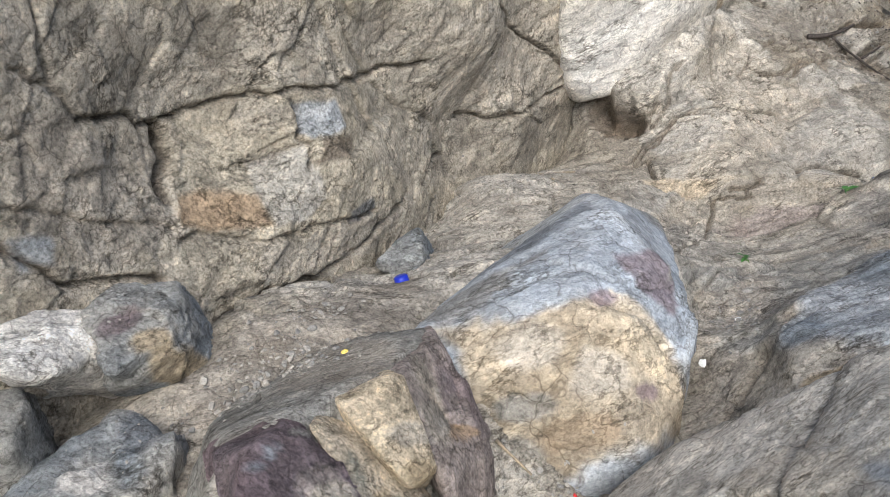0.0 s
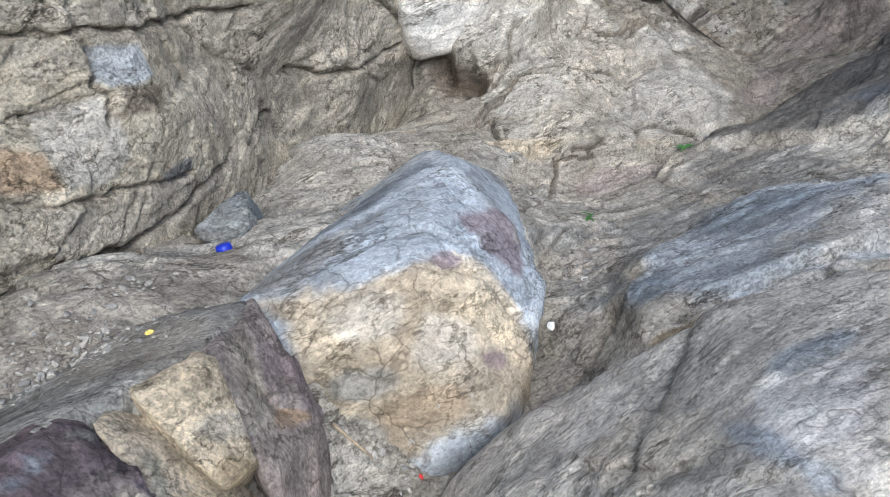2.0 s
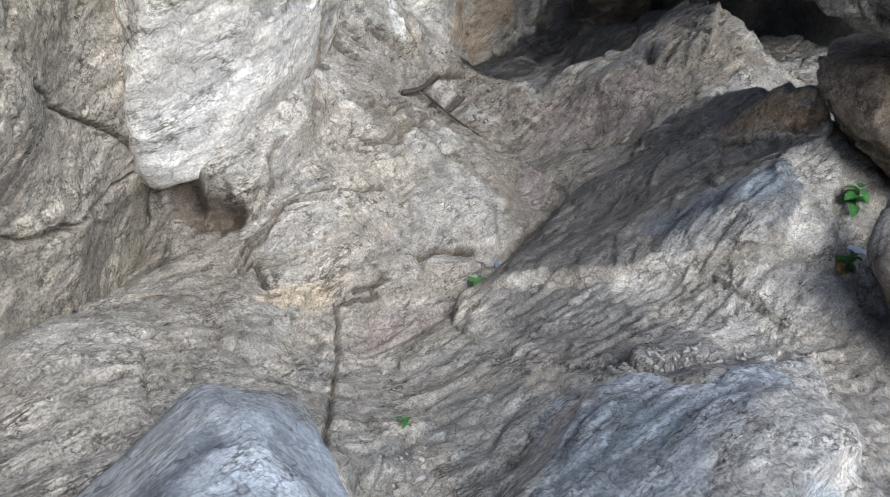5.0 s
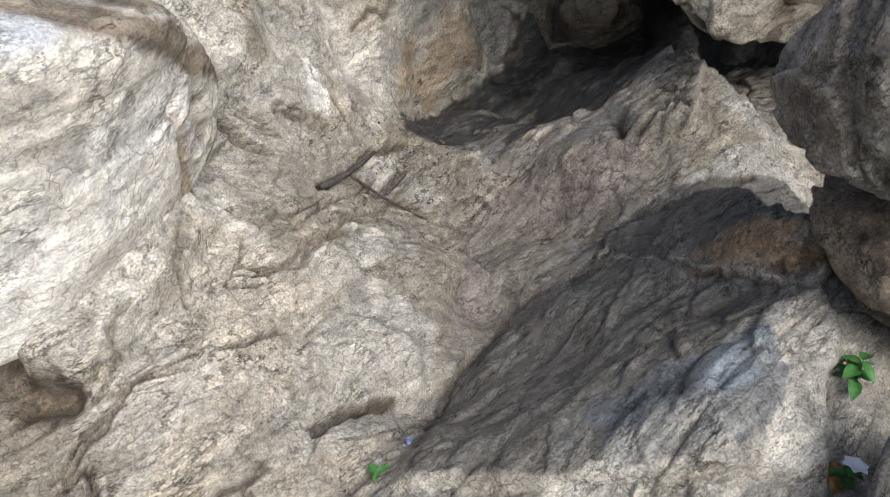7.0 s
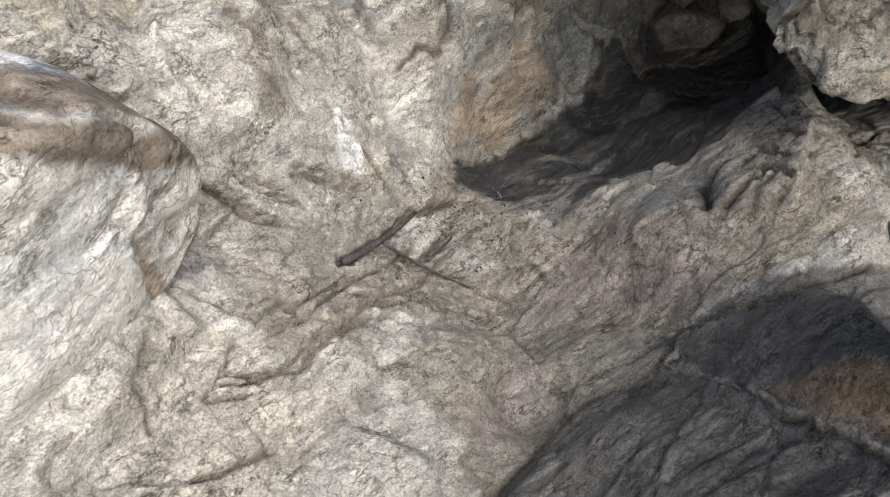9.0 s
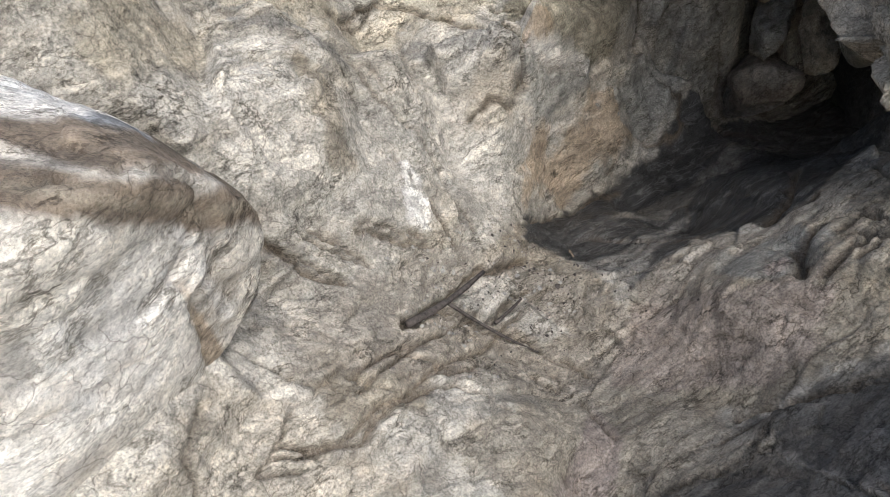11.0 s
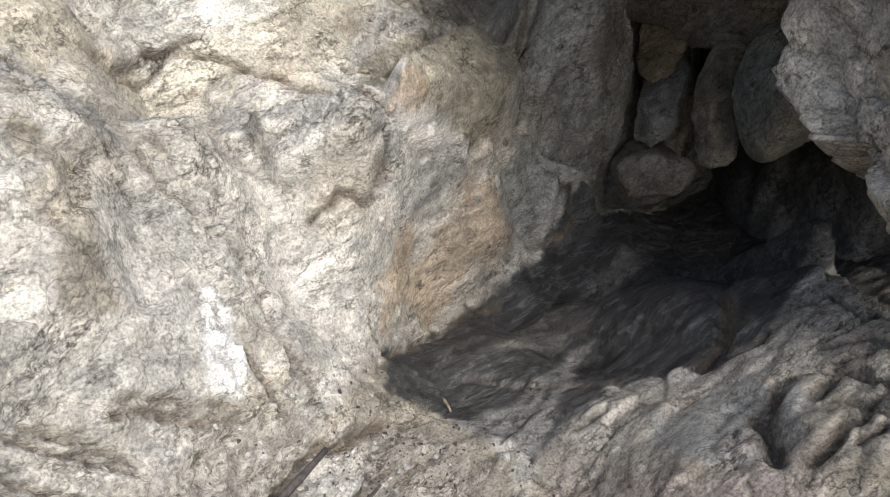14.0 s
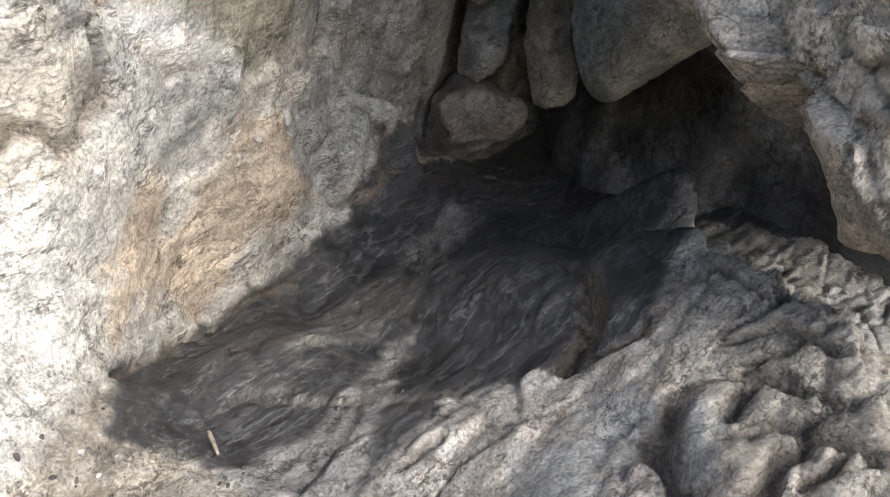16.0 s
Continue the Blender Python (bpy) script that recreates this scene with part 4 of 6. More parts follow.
STAINS_SIXTH = [
    (1.06, 1.72, 0.08, 0.06, -0.01, -0.1, "bone", 1.0),
    (0.61, 1.14, 0.08, -0.04, -0.03, -0.09, "grey", 0.6),
    (0.72, 1.07, 0.04, 0.0, -0.02, -0.06, "pink", 1.0),
]
STAINS = STAINS_FIRST + STAINS_SECOND + STAINS_THIRD + STAINS_FOURTH + STAINS_FIFTH + STAINS_SIXTH


BEDS = np.cross(STRATA, NORMAL) + 0.5 * NORMAL
BEDS /= np.linalg.norm(BEDS)


def sheet_height(u, v):
    h = SLOPE[0] + SLOPE[1] * u + SLOPE[2] * v
    for a, b, r, k in SWELLS:
        h = h + k * np.exp(-((u - a) ** 2 + (v - b) ** 2) / r ** 2)
    return h


def grid_faces(nu, nv):
    i = (np.arange(nv - 1)[:, None] * nu + np.arange(nu - 1)).ravel()
    return np.stack([i, i + 1, i + nu + 1, i + nu], 1)


def grid_normals(p, nu, nv):
    q = p.reshape(nv, nu, 3)
    n = np.cross(np.gradient(q, axis=1), np.gradient(q, axis=0)).reshape(-1, 3)
    return n / np.linalg.norm(n, axis=1)[:, None]


def ground():
    us, vs = np.arange(-2.7, 2.6, 0.0076), np.arange(-3.7, 5.6, 0.0084)
    u, v = [g.ravel() for g in np.meshgrid(us, vs)]
    base = sheet_height(u, v)
    p = off_sheet(u, v, base)
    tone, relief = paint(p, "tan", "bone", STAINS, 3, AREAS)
    q = np.stack([u, v], 1)
    wob = q + 0.010 * np.stack([fbm(p, 0.08, 51, 3), fbm(p, 0.08, 55, 3)], 1)
    for high, soft, outline in LEDGES:
        at = np.array(outline)
        near = ((wob > at.min(0) - soft) & (wob < at.max(0) + soft)).all(1)
        base[near] += high * smooth(inside(wob[near], outline), -soft, soft)
    smooth_p = off_sheet(u, v, sheet_height(u, v))
    out_way = grid_normals(smooth_p, len(us), len(vs))
    out_way = out_way * 0.75 + NORMAL * 0.25
    b = bedded(p, 0.36)
    h1, g1 = facets(b, 0.42, 11)
    h2, g2 = facets(b, 0.15, 14)
    h3, g3 = facets(b, 0.06, 17)
    some = smooth(fbm(p, 0.5, 19, 3), -0.2, 0.3)
    gap1, gap2 = (1 - smooth(g1, 0, 0.035)), (1 - smooth(g2, 0, 0.06)) * some
    out = relief * (0.020 * h1 + 0.020 * h2 + 0.011 * h3 + 0.012 * fbm(p, 0.2, 21, 4) - 0.012 * gap1 - 0.012 * gap2 - 0.005 * (1 - smooth(g3, 0, 0.1)))
    for period, deep, seed in ((0.13, 0.012, 31), (0.045, 0.010, 35)):
        w = (p @ BEDS + 0.05 * fbm(p, 0.3, seed, 4)) / period
        w = w - np.floor(w)
        on = smooth(fbm(p, 0.4, seed + 8, 3), -0.1, 0.35)
        out += np.sqrt(relief) * on * deep * (w - smooth(w, 0.88, 1.0) - 0.4)
    w = np.maximum(relief - 1.2, 0)
    out += 0.06 * w * (fbm(bedded(p, 0.5), 0.10, 41, 3, True) - 0.6)
    cracks = groove_depth(p, CRACKS)
    out -= cracks
    tone = tone * (1 + relief.clip(0, 1.2) * (0.07 * h2 + 0.05 * h1 + 0.05 * h3))[:, None]
    tone = soil_darkened(tone, 0.8 * np.clip(cracks / 0.035, 0, 1) + relief.clip(0, 1) * (0.4 * gap1 * some + 0.3 * gap2))
    p = off_sheet(u, v, base) + out_way * out[:, None]
    ob = new("ground", mesh_of("ground", p, grid_faces(len(us), len(vs)), tone))
    ob.data.materials.append(ROCK)
    return tagged(ob, "weathered tan and grey rock floor rising into the cave wall", "rock ground", kind="structure")


ground()


# ---- the rock wall beside the gully: s along it, z up, offset out of it ----
ALONG = np.array([0.5, 0.866, 0.0])
BULGES = [
    (1.00, 0.50, 0.50, 0.008), (1.00, 0.90, 0.50, -0.024), (1.40, 0.10, 0.50, 0.023), (1.40, 0.90, 0.50, -0.044), (1.80, 0.10, 0.50, 0.015),
    (1.80, 0.50, 0.50, 0.009), (1.80, 0.90, 0.50, -0.021), (2.20, 0.10, 0.50, -0.013), (2.20, 0.50, 0.50, -0.010), (2.20, 0.90, 0.50, 0.010),
    (2.60, 0.10, 0.50, -0.012), (2.60, 0.90, 0.50, 0.021), (3.00, 0.90, 0.50, 0.010), (3.40, 0.10, 0.50, 0.008), (3.40, 0.50, 0.50, 0.028),
    (3.40, 0.90, 0.50, 0.021), (1.20, 0.50, 0.22, 0.026), (1.20, 0.70, 0.22, -0.054), (1.40, 0.30, 0.22, 0.020), (1.40, 0.50, 0.22, 0.026),
]
BULGES_B = [
    (1.40, 0.70, 0.22, -0.082), (1.60, 0.30, 0.22, -0.012), (1.60, 0.50, 0.22, 0.042), (1.60, 0.70, 0.22, 0.054), (1.80, 0.30, 0.22, 0.018),
    (1.80, 0.50, 0.22, 0.028), (2.00, 0.30, 0.22, 0.024), (2.00, 0.50, 0.22, -0.017), (2.00, 0.70, 0.22, -0.069), (2.20, 0.50, 0.22, -0.022),
    (2.20, 0.70, 0.22, 0.021), (2.20, 0.90, 0.22, 0.012), (2.40, 0.30, 0.22, -0.058), (2.40, 0.50, 0.22, -0.027), (2.40, 0.70, 0.22, 0.081),
    (2.60, 0.50, 0.22, -0.015), (2.60, 0.70, 0.22, 0.015), (2.80, 0.10, 0.22, 0.019), (2.80, 0.30, 0.22, 0.035), (2.80, 0.70, 0.22, -0.036),
]
BULGES_C = [
    (3.00, 0.10, 0.22, -0.017), (3.00, 0.30, 0.22, -0.034), (3.00, 0.50, 0.22, -0.017), (3.20, 0.10, 0.22, -0.010), (3.20, 0.50, 0.22, 0.035),
    (3.20, 0.70, 0.22, 0.035),
]
WALL_LEAN = (-1.305, 0.009, -0.089)
WALL_AREAS = [  # colour, relief, softness, outline in s, z
    ("light", 0.5, 0.06, [(0.88, 1.06), (1.73, 0.91), (1.81, 0.82), (1.87, 0.69), (1.52, 0.73), (1.45, 0.76), (1.31, 0.73), (1.22, 0.73), (1.13, 0.78), (0.98, 0.82), (0.82, 0.89)]),
    ("tan", 0.5, 0.05, [(0.96, 0.99), (1.12, 0.95), (1.2, 0.8), (1.13, 0.78), (0.98, 0.82), (0.92, 0.9)]),
    ("tan", 0.4, 0.05, [(1.34, 0.97), (1.5, 0.95), (1.46, 0.77), (1.4, 0.77), (1.37, 0.87)]),
    ("tan", 0.4, 0.05, [(1.82, 0.87), (2.19, 0.84), (2.19, 0.75), (1.99, 0.67), (1.86, 0.76)]),
    ("light", 0.5, 0.05, [(1.81, 0.82), (2.48, 0.8), (2.76, 0.67), (2.97, 0.52), (3.2, 0.33), (2.93, 0.32), (2.6, 0.37), (2.43, 0.41), (2.23, 0.53), (2.08, 0.64), (1.92, 0.68)]),
    ("buff", 0.5, 0.03, [(1.26, 0.73), (1.45, 0.75), (1.56, 0.71), (1.77, 0.66), (1.74, 0.55), (1.97, 0.32), (1.95, 0.29), (1.68, 0.31), (1.44, 0.37), (1.33, 0.43), (1.13, 0.53), (1.17, 0.6), (1.2, 0.68)]),
    ("tan", 0.5, 0.02, [(1.4, 0.73), (1.51, 0.72), (1.55, 0.67), (1.4, 0.63), (1.39, 0.67)]),
    ("bone", 0.35, 0.012, [(1.38, 0.59), (1.53, 0.6), (1.54, 0.53), (1.53, 0.46), (1.46, 0.43), (1.36, 0.45), (1.36, 0.53)]),
    ("orange", 0.5, 0.02, [(1.17, 0.58), (1.36, 0.52), (1.35, 0.46), (1.24, 0.48), (1.13, 0.53)]),
    ("sky", 0.4, 0.015, [(1.55, 0.69), (1.67, 0.67), (1.68, 0.61), (1.56, 0.61), (1.54, 0.63)]),
    ("brown", 0.5, 0.012, [(1.58, 0.6), (1.71, 0.57), (1.66, 0.54), (1.55, 0.55)]),
    ("dust", 0.5, 0.04, [(0.82, 0.88), (0.96, 0.82), (1.09, 0.69), (1.13, 0.57), (1.09, 0.49), (0.93, 0.51), (0.75, 0.69)]),
    ("light", 0.5, 0.04, [(0.74, 0.67), (0.93, 0.51), (1.09, 0.48), (1.07, 0.42), (0.85, 0.49), (0.7, 0.57)]),
    ("sky", 0.5, 0.02, [(0.75, 0.66), (0.83, 0.63), (0.82, 0.58), (0.75, 0.6)]),
    ("tan", 0.5, 0.03, [(2.36, 0.3), (2.6, 0.34), (3.06, 0.26), (3.54, 0.19), (3.65, -0.01), (2.92, 0.09), (2.51, 0.15), (2.06, 0.29)]),
    ("light", 0.5, 0.02, [(1.29, 0.42), (1.58, 0.36), (1.95, 0.3), (1.94, 0.27), (1.68, 0.22), (1.47, 0.25), (1.29, 0.31), (1.27, 0.37)]),
    ("slate", 0.4, 0.012, [(1.63, 0.39), (1.74, 0.38), (1.74, 0.34), (1.63, 0.35)]),
]
WALL_CRACKS = [  # width, depth, line in s, z
    (0.008, 0.04, [(0.98, 0.81), (1.13, 0.77), (1.14, 0.74), (1.31, 0.73), (1.44, 0.74), (1.52, 0.73), (1.63, 0.71), (1.81, 0.69), (2.2, 0.65)]),
    (0.02, 0.09, [(1.21, 0.72), (1.19, 0.66), (1.14, 0.61), (1.14, 0.58)]),
    (0.007, 0.03, [(1.56, 0.7), (1.53, 0.62), (1.56, 0.6), (1.53, 0.54)]),
    (0.006, 0.02, [(1.37, 0.58), (1.53, 0.6)]),
    (0.012, 0.06, [(1.96, 0.31), (1.68, 0.26), (1.47, 0.25), (1.28, 0.3), (1.16, 0.29)]),
    (0.01, 0.05, [(2.06, 0.29), (2.36, 0.3), (2.43, 0.41), (2.6, 0.35), (3, 0.3), (3.2, 0.33)]),
    (0.009, 0.04, [(2.55, 0.78), (2.97, 0.54), (3.17, 0.41)]),
    (0.006, 0.025, [(1.12, 0.51), (1.31, 0.43), (1.49, 0.4), (1.74, 0.34)]),
    (0.006, 0.02, [(1.92, 0.68), (2.06, 0.55), (2.25, 0.44)]),
    (0.005, 0.02, [(0.76, 0.72), (0.89, 0.64), (1.11, 0.54)]),
    (0.006, 0.02, [(0.94, 1.05), (0.93, 0.96), (0.94, 0.88)]),
    (0.005, 0.02, [(1.82, 0.87), (1.86, 0.76), (1.92, 0.68)]),
    (0.006, 0.025, [(2.44, 0.39), (2.58, 0.36), (2.72, 0.35)]),
    (0.006, 0.025, [(0.85, 0.95), (0.93, 0.9), (0.98, 0.82)]),
    (0.008, 0.04, [(0.73, 0.65), (0.83, 0.54), (1.05, 0.44)]),]


def wall_offset(s, z):
    out = WALL_LEAN[0] + WALL_LEAN[1] * (s - 2.2) + WALL_LEAN[2] * (z - 0.5)
    for a, b, r, k in BULGES + BULGES_B + BULGES_C:
        out = out + k * np.exp(-((s - a) ** 2 + (z - b) ** 2) / r ** 2)
    return out - 0.6 * smooth(s, 3.3, 4.0)


def gully_wall():
    ss, zs = np.arange(0.0, 4.1, 0.0068), np.arange(-0.25, 1.9, 0.0068)
    s, z = [g.ravel() for g in np.meshgrid(ss, zs)]
    flat = np.stack([s, z], 1)
    p = np.outer(s, ALONG) + np.outer(wall_offset(s, z), ACROSS) + np.outer(z, (0, 0, 1.0))
    tone, relief = paint(p, "buff", "light", (), 83, WALL_AREAS, flat)
    b = bedded(p, 0.4)
    h1, g1 = facets(b, 0.36, 85)
    h2, g2 = facets(b, 0.13, 88)
    h3, g3 = facets(b, 0.05, 91)
    some = smooth(fbm(p, 0.4, 93, 3), -0.1, 0.3)
    gap1, gap2 = 1 - smooth(g1, 0, 0.03), (1 - smooth(g2, 0, 0.05)) * some
    out = 0.6 * (0.026 * h1 + 0.016 * h2 + 0.009 * h3) + 0.008 * fbm(p, 0.15, 95, 4) - 0.005 * gap1 - 0.004 * gap2
    cracks = groove_depth(p, WALL_CRACKS, flat)
    tone = tone * (1 + 0.07 * h1 + 0.06 * h2 + 0.04 * h3)[:, None]
    tone = soil_darkened(tone, 0.8 * np.clip(cracks / 0.03, 0, 1) + 0.15 * gap1 * some + 0.10 * gap2)
    p = p + np.outer(out - cracks, ACROSS)
    ob = new("wall_west", mesh_of("wall_west", p, grid_faces(len(ss), len(zs)), tone))
    ob.data.materials.append(ROCK)
    return tagged(ob, "buff and grey cracked rock wall beside the dusty gully", "rock wall", kind="structure")


gully_wall()


# ---- boulders and blocks ----
rock("yellow_boulder", [(-0.05, 1.5, 0.36), (0.1, 1.55, 0.41), (0.27, 1.5, 0.45), (0.38, 1.5, 0.4), (0.43, 1.95, 0.46), (0.5, 1.74, 0.4), (0.61, 1.67, 0.28), (0.52, 1.42, 0.22), (0.4, 1.28, 0.2), (0.27, 1.27, 0.08), (0.08, 1.33, 0.08), (0.04, 1.38, 0.27), (0.64, 2.2, 0.28), (0.4, 2.2, 0.36), (-0.12, 1.6, 0.24), (0.05, 2.0, 0.2), (0.6, 1.6, -0.08), (0.5, 1.35, -0.08), (0.1, 1.32, -0.08), (0.62, 2.2, -0.05), (0.0, 2.0, -0.05)],
     "grey", "sky", [(-0.41, -2.07, 0.03, 0.01, 0.0, -0.03, "purple", 1.0),
      (-0.5, -2.24, 0.09, 0.03, 0.02, -0.05, "light", 0.6),
      (-0.36, -2.23, 0.06, 0.04, 0.02, -0.06, "light", 0.6),
      (-0.48, -2.36, 0.07, 0.03, 0.01, -0.02, "grey", 1.0),
      (-0.27, -2.21, 0.02, 0.02, 0.01, -0.02, "purple", 1.0),
      (-0.49, -2.45, 0.07, 0.03, 0.01, -0.03, "grey", 1.0),
      (-0.35, -1.82, 0.0, 0.03, 0.02, -0.05, "bone", 1.0),
      (-0.36, -2.36, 0.08, 0.04, 0.01, -0.03, "rust", 1.0)],
     grooves=[(0.008, 0.02, [(-0.58, -2.35), (-0.47, -2.35), (-0.4, -2.33)]), (0.01, 0.02, [(-0.43, -2.09), (-0.34, -2.06), (-0.25, -2.1)])], label="big weathered boulder, ochre front and blue-grey top, on the gully floor", category="boulder", rough=0.38, seed=5, mat=SMOOTH, areas=[("ochre", 0.9, 0.03, [(-0.71, -2.29), (-0.64, -2.23), (-0.57, -2.23), (-0.52, -2.17), (-0.46, -2.11), (-0.39, -2.07), (-0.35, -2.09), (-0.29, -2.09), (-0.22, -2.12), (-0.18, -2.19), (-0.26, -2.35), (-0.39, -2.46), (-0.5, -2.47), (-0.58, -2.4)]), ("dark", 1, 0.03, [(-0.83, -2.25), (-0.58, -1.92), (-0.55, -1.77), (-0.61, -2.04), (-0.64, -2.19), (-0.69, -2.27)]), ("slate", 1, 0.03, [(-0.85, -2.15), (-0.67, -1.83), (-0.61, -1.71), (-0.57, -1.76), (-0.61, -1.91), (-0.7, -2.04), (-0.77, -2.1)]), ("sky", 1, 0.03, [(-0.61, -2.04), (-0.55, -1.77), (-0.29, -1.92), (-0.21, -1.99), (-0.2, -2.09), (-0.27, -2.07), (-0.35, -1.99), (-0.42, -2.0), (-0.45, -2.11), (-0.56, -2.2)]), ("purple", 1, 0.02, [(-0.44, -1.93), (-0.39, -1.79), (-0.3, -1.88), (-0.3, -1.98), (-0.36, -1.98)]), ("cream", 0.8, 0.02, [(-0.41, -2.04), (-0.33, -2.04), (-0.27, -2.07), (-0.25, -2.18), (-0.3, -2.16), (-0.36, -2.1)])])
split_boulder = tagged(new("split_boulder"), "split wedge of cream and purple banded rock in the gully", "boulder")
split_boulder.location = (-0.1, 1.0, 0.0)
rock("base", [(-0.03, 1.41, 0.42), (-0.19, 1.46, 0.36), (-0.36, 1.35, 0.34), (-0.45, 1.19, 0.36), (-0.1, 1.17, 0.49), (-0.19, 1.11, 0.48), (-0.26, 1.04, 0.49), (-0.33, 0.91, 0.53), (0.09, 1.13, 0.15), (-0.13, 0.97, 0.3), (-0.45, 1.0, -0.1), (0.1, 1.25, -0.1), (-0.1, 0.8, -0.1), (-0.5, 0.6, -0.1)],
     "grey", "dust", [(-0.78, -2.48, 0.11, 0.09, 0.15, -0.07, "dust", 0.5)],
     grooves=[], label="dusty grey back slope", category="boulder", rough=0.5, seed=8, level=5, parent=split_boulder)
rock("cream_layer", [(-0.18, 1.06, 0.51), (-0.09, 1.12, 0.52), (-0.07, 1.14, 0.5), (-0.01, 1.01, 0.41), (-0.05, 0.96, 0.41), (-0.09, 0.97, 0.46), (-0.12, 1.0, 0.48), (-0.12, 1.27, 0.42), (-0.22, 1.24, 0.39), (-0.03, 1.14, 0.23), (-0.13, 1.1, 0.28)],
     "cream", "cream", [(-0.51, -2.59, 0.02, -0.01, -0.02, -0.04, "light", 1.0),
      (-0.47, -2.64, 0.02, 0.02, 0.01, -0.02, "ochre", 1.0)],
     grooves=[], label="cream-yellow flat layer", category="boulder", rough=0.35, seed=9, level=5, sharp=70, parent=split_boulder)
rock("purple_layer", [(-0.09, 1.14, 0.51), (-0.02, 1.37, 0.44), (0.01, 1.32, 0.39), (0.06, 1.28, 0.32), (0.1, 1.21, 0.23), (0.08, 1.08, 0.2), (0.02, 0.99, 0.31), (-0.01, 1.03, 0.39), (-0.07, 1.13, 0.49), (-0.03, 1.49, 0.36), (0.1, 1.23, 0.04), (-0.19, 1.43, 0.3)],
     "purple", "pink", [(-0.58, -2.46, -0.01, 0.03, 0.05, -0.04, "light", 1.0),
      (-0.52, -2.53, 0.0, 0.03, 0.03, -0.03, "light", 1.0),
      (-0.53, -2.47, -0.01, 0.03, 0.03, -0.03, "pink", 1.0),
      (-0.5, -2.51, 0.0, 0.03, 0.01, -0.01, "orange", 1.0),
      (-0.46, -2.56, 0.0, 0.03, 0.03, -0.05, "pink", 1.0)],
     grooves=[(0.016, 0.04, [(-0.61, -2.41), (-0.55, -2.49), (-0.51, -2.51), (-0.5, -2.51)])], label="purple-brown outer layer", category="boulder", rough=0.6, seed=10, level=5, sharp=60, parent=split_boulder)
rock("tan_layer", [(-0.21, 0.98, 0.52), (-0.2, 1.12, 0.47), (-0.14, 1.04, 0.45), (-0.11, 0.99, 0.43), (-0.06, 0.99, 0.37), (0.01, 1.01, 0.3), (-0.03, 0.91, 0.36), (-0.1, 0.88, 0.42), (-0.15, 0.93, 0.47), (-0.22, 1.23, 0.39), (-0.05, 1.07, 0.17), (-0.26, 1.16, 0.39)],
     "light", "cream", [(-0.55, -2.68, 0.0, 0.01, 0.04, -0.03, "green", 1.0),
      (-0.49, -2.71, 0.0, 0.02, 0.02, -0.02, "ochre", 1.0),
      (-0.46, -2.67, -0.01, 0.03, 0.02, -0.01, "purple", 1.0)],
     grooves=[], label="pale tan cracked layer", category="boulder", rough=0.6, seed=11, level=5, sharp=60, parent=split_boulder)
rock("slate_layer", [(-0.28, 0.82, 0.6), (-0.24, 0.96, 0.55), (-0.21, 0.98, 0.52), (-0.15, 0.92, 0.48), (-0.09, 0.87, 0.43), (-0.13, 0.81, 0.42), (-0.25, 0.7, 0.56), (-0.4, 1.05, 0.41), (-0.31, 1.16, 0.41), (-0.19, 1.0, 0.2), (-0.12, 1.02, 0.27)],
     "purple", "slate", [(-0.61, -2.68, 0.0, 0.02, 0.01, -0.01, "bone", 1.0),
      (-0.54, -2.74, 0.01, 0.02, 0.02, -0.03, "pink", 1.0),
      (-0.51, -2.75, 0.02, 0.0, 0.01, -0.03, "light", 1.0),
      (-0.59, -2.75, -0.01, 0.03, 0.01, -0.01, "sky", 1.0)],
     grooves=[], label="dark slate-blue weathered layer", category="boulder", rough=0.8, seed=12, level=5, sharp=60, parent=split_boulder)
rock("granite_slab", [(0.29, 1.22, 0.12), (0.43, 1.27, 0.22), (0.59, 1.22, 0.37), (0.74, 1.16, 0.49), (0.85, 1.14, 0.59), (0.98, 1.07, 0.66), (1.08, 0.93, 0.71), (0.77, 0.57, 0.64), (0.66, 0.74, 0.64), (0.53, 0.76, 0.55), (0.42, 1.08, 0.3), (0.27, 0.95, 0.15), (0.52, 0.6, 0.56), (0.2, 0.75, -0.1), (0.9, 0.3, -0.1), (1.6, 0.9, -0.1), (1.4, 1.4, -0.1), (0.5, 1.3, -0.1)],
     "pale", "bone", [(0.22, -2.35, 0.08, 0.06, 0.02, -0.11, "white", 0.9),
      (0.04, -2.41, 0.08, 0.07, 0.05, -0.09, "light", 1.0),
      (-0.13, -2.4, 0.09, 0.1, 0.04, -0.05, "bone", 1.0),
      (0.13, -2.29, 0.08, 0.07, 0.02, -0.05, "bone", 1.0),
      (0.22, -2.25, 0.07, 0.05, 0.0, -0.04, "blue", 1.0),
      (0.18, -2.43, 0.06, -0.04, 0.0, -0.03, "sky", 1.0)],
     grooves=[(0.006, 0.02, [(-0.06, -2.45), (0.08, -2.46), (0.2, -2.49), (0.28, -2.48)])], label="broad speckled grey granite slab beside the gully", category="boulder", rough=0.3, seed=13, mat=GRANITE)
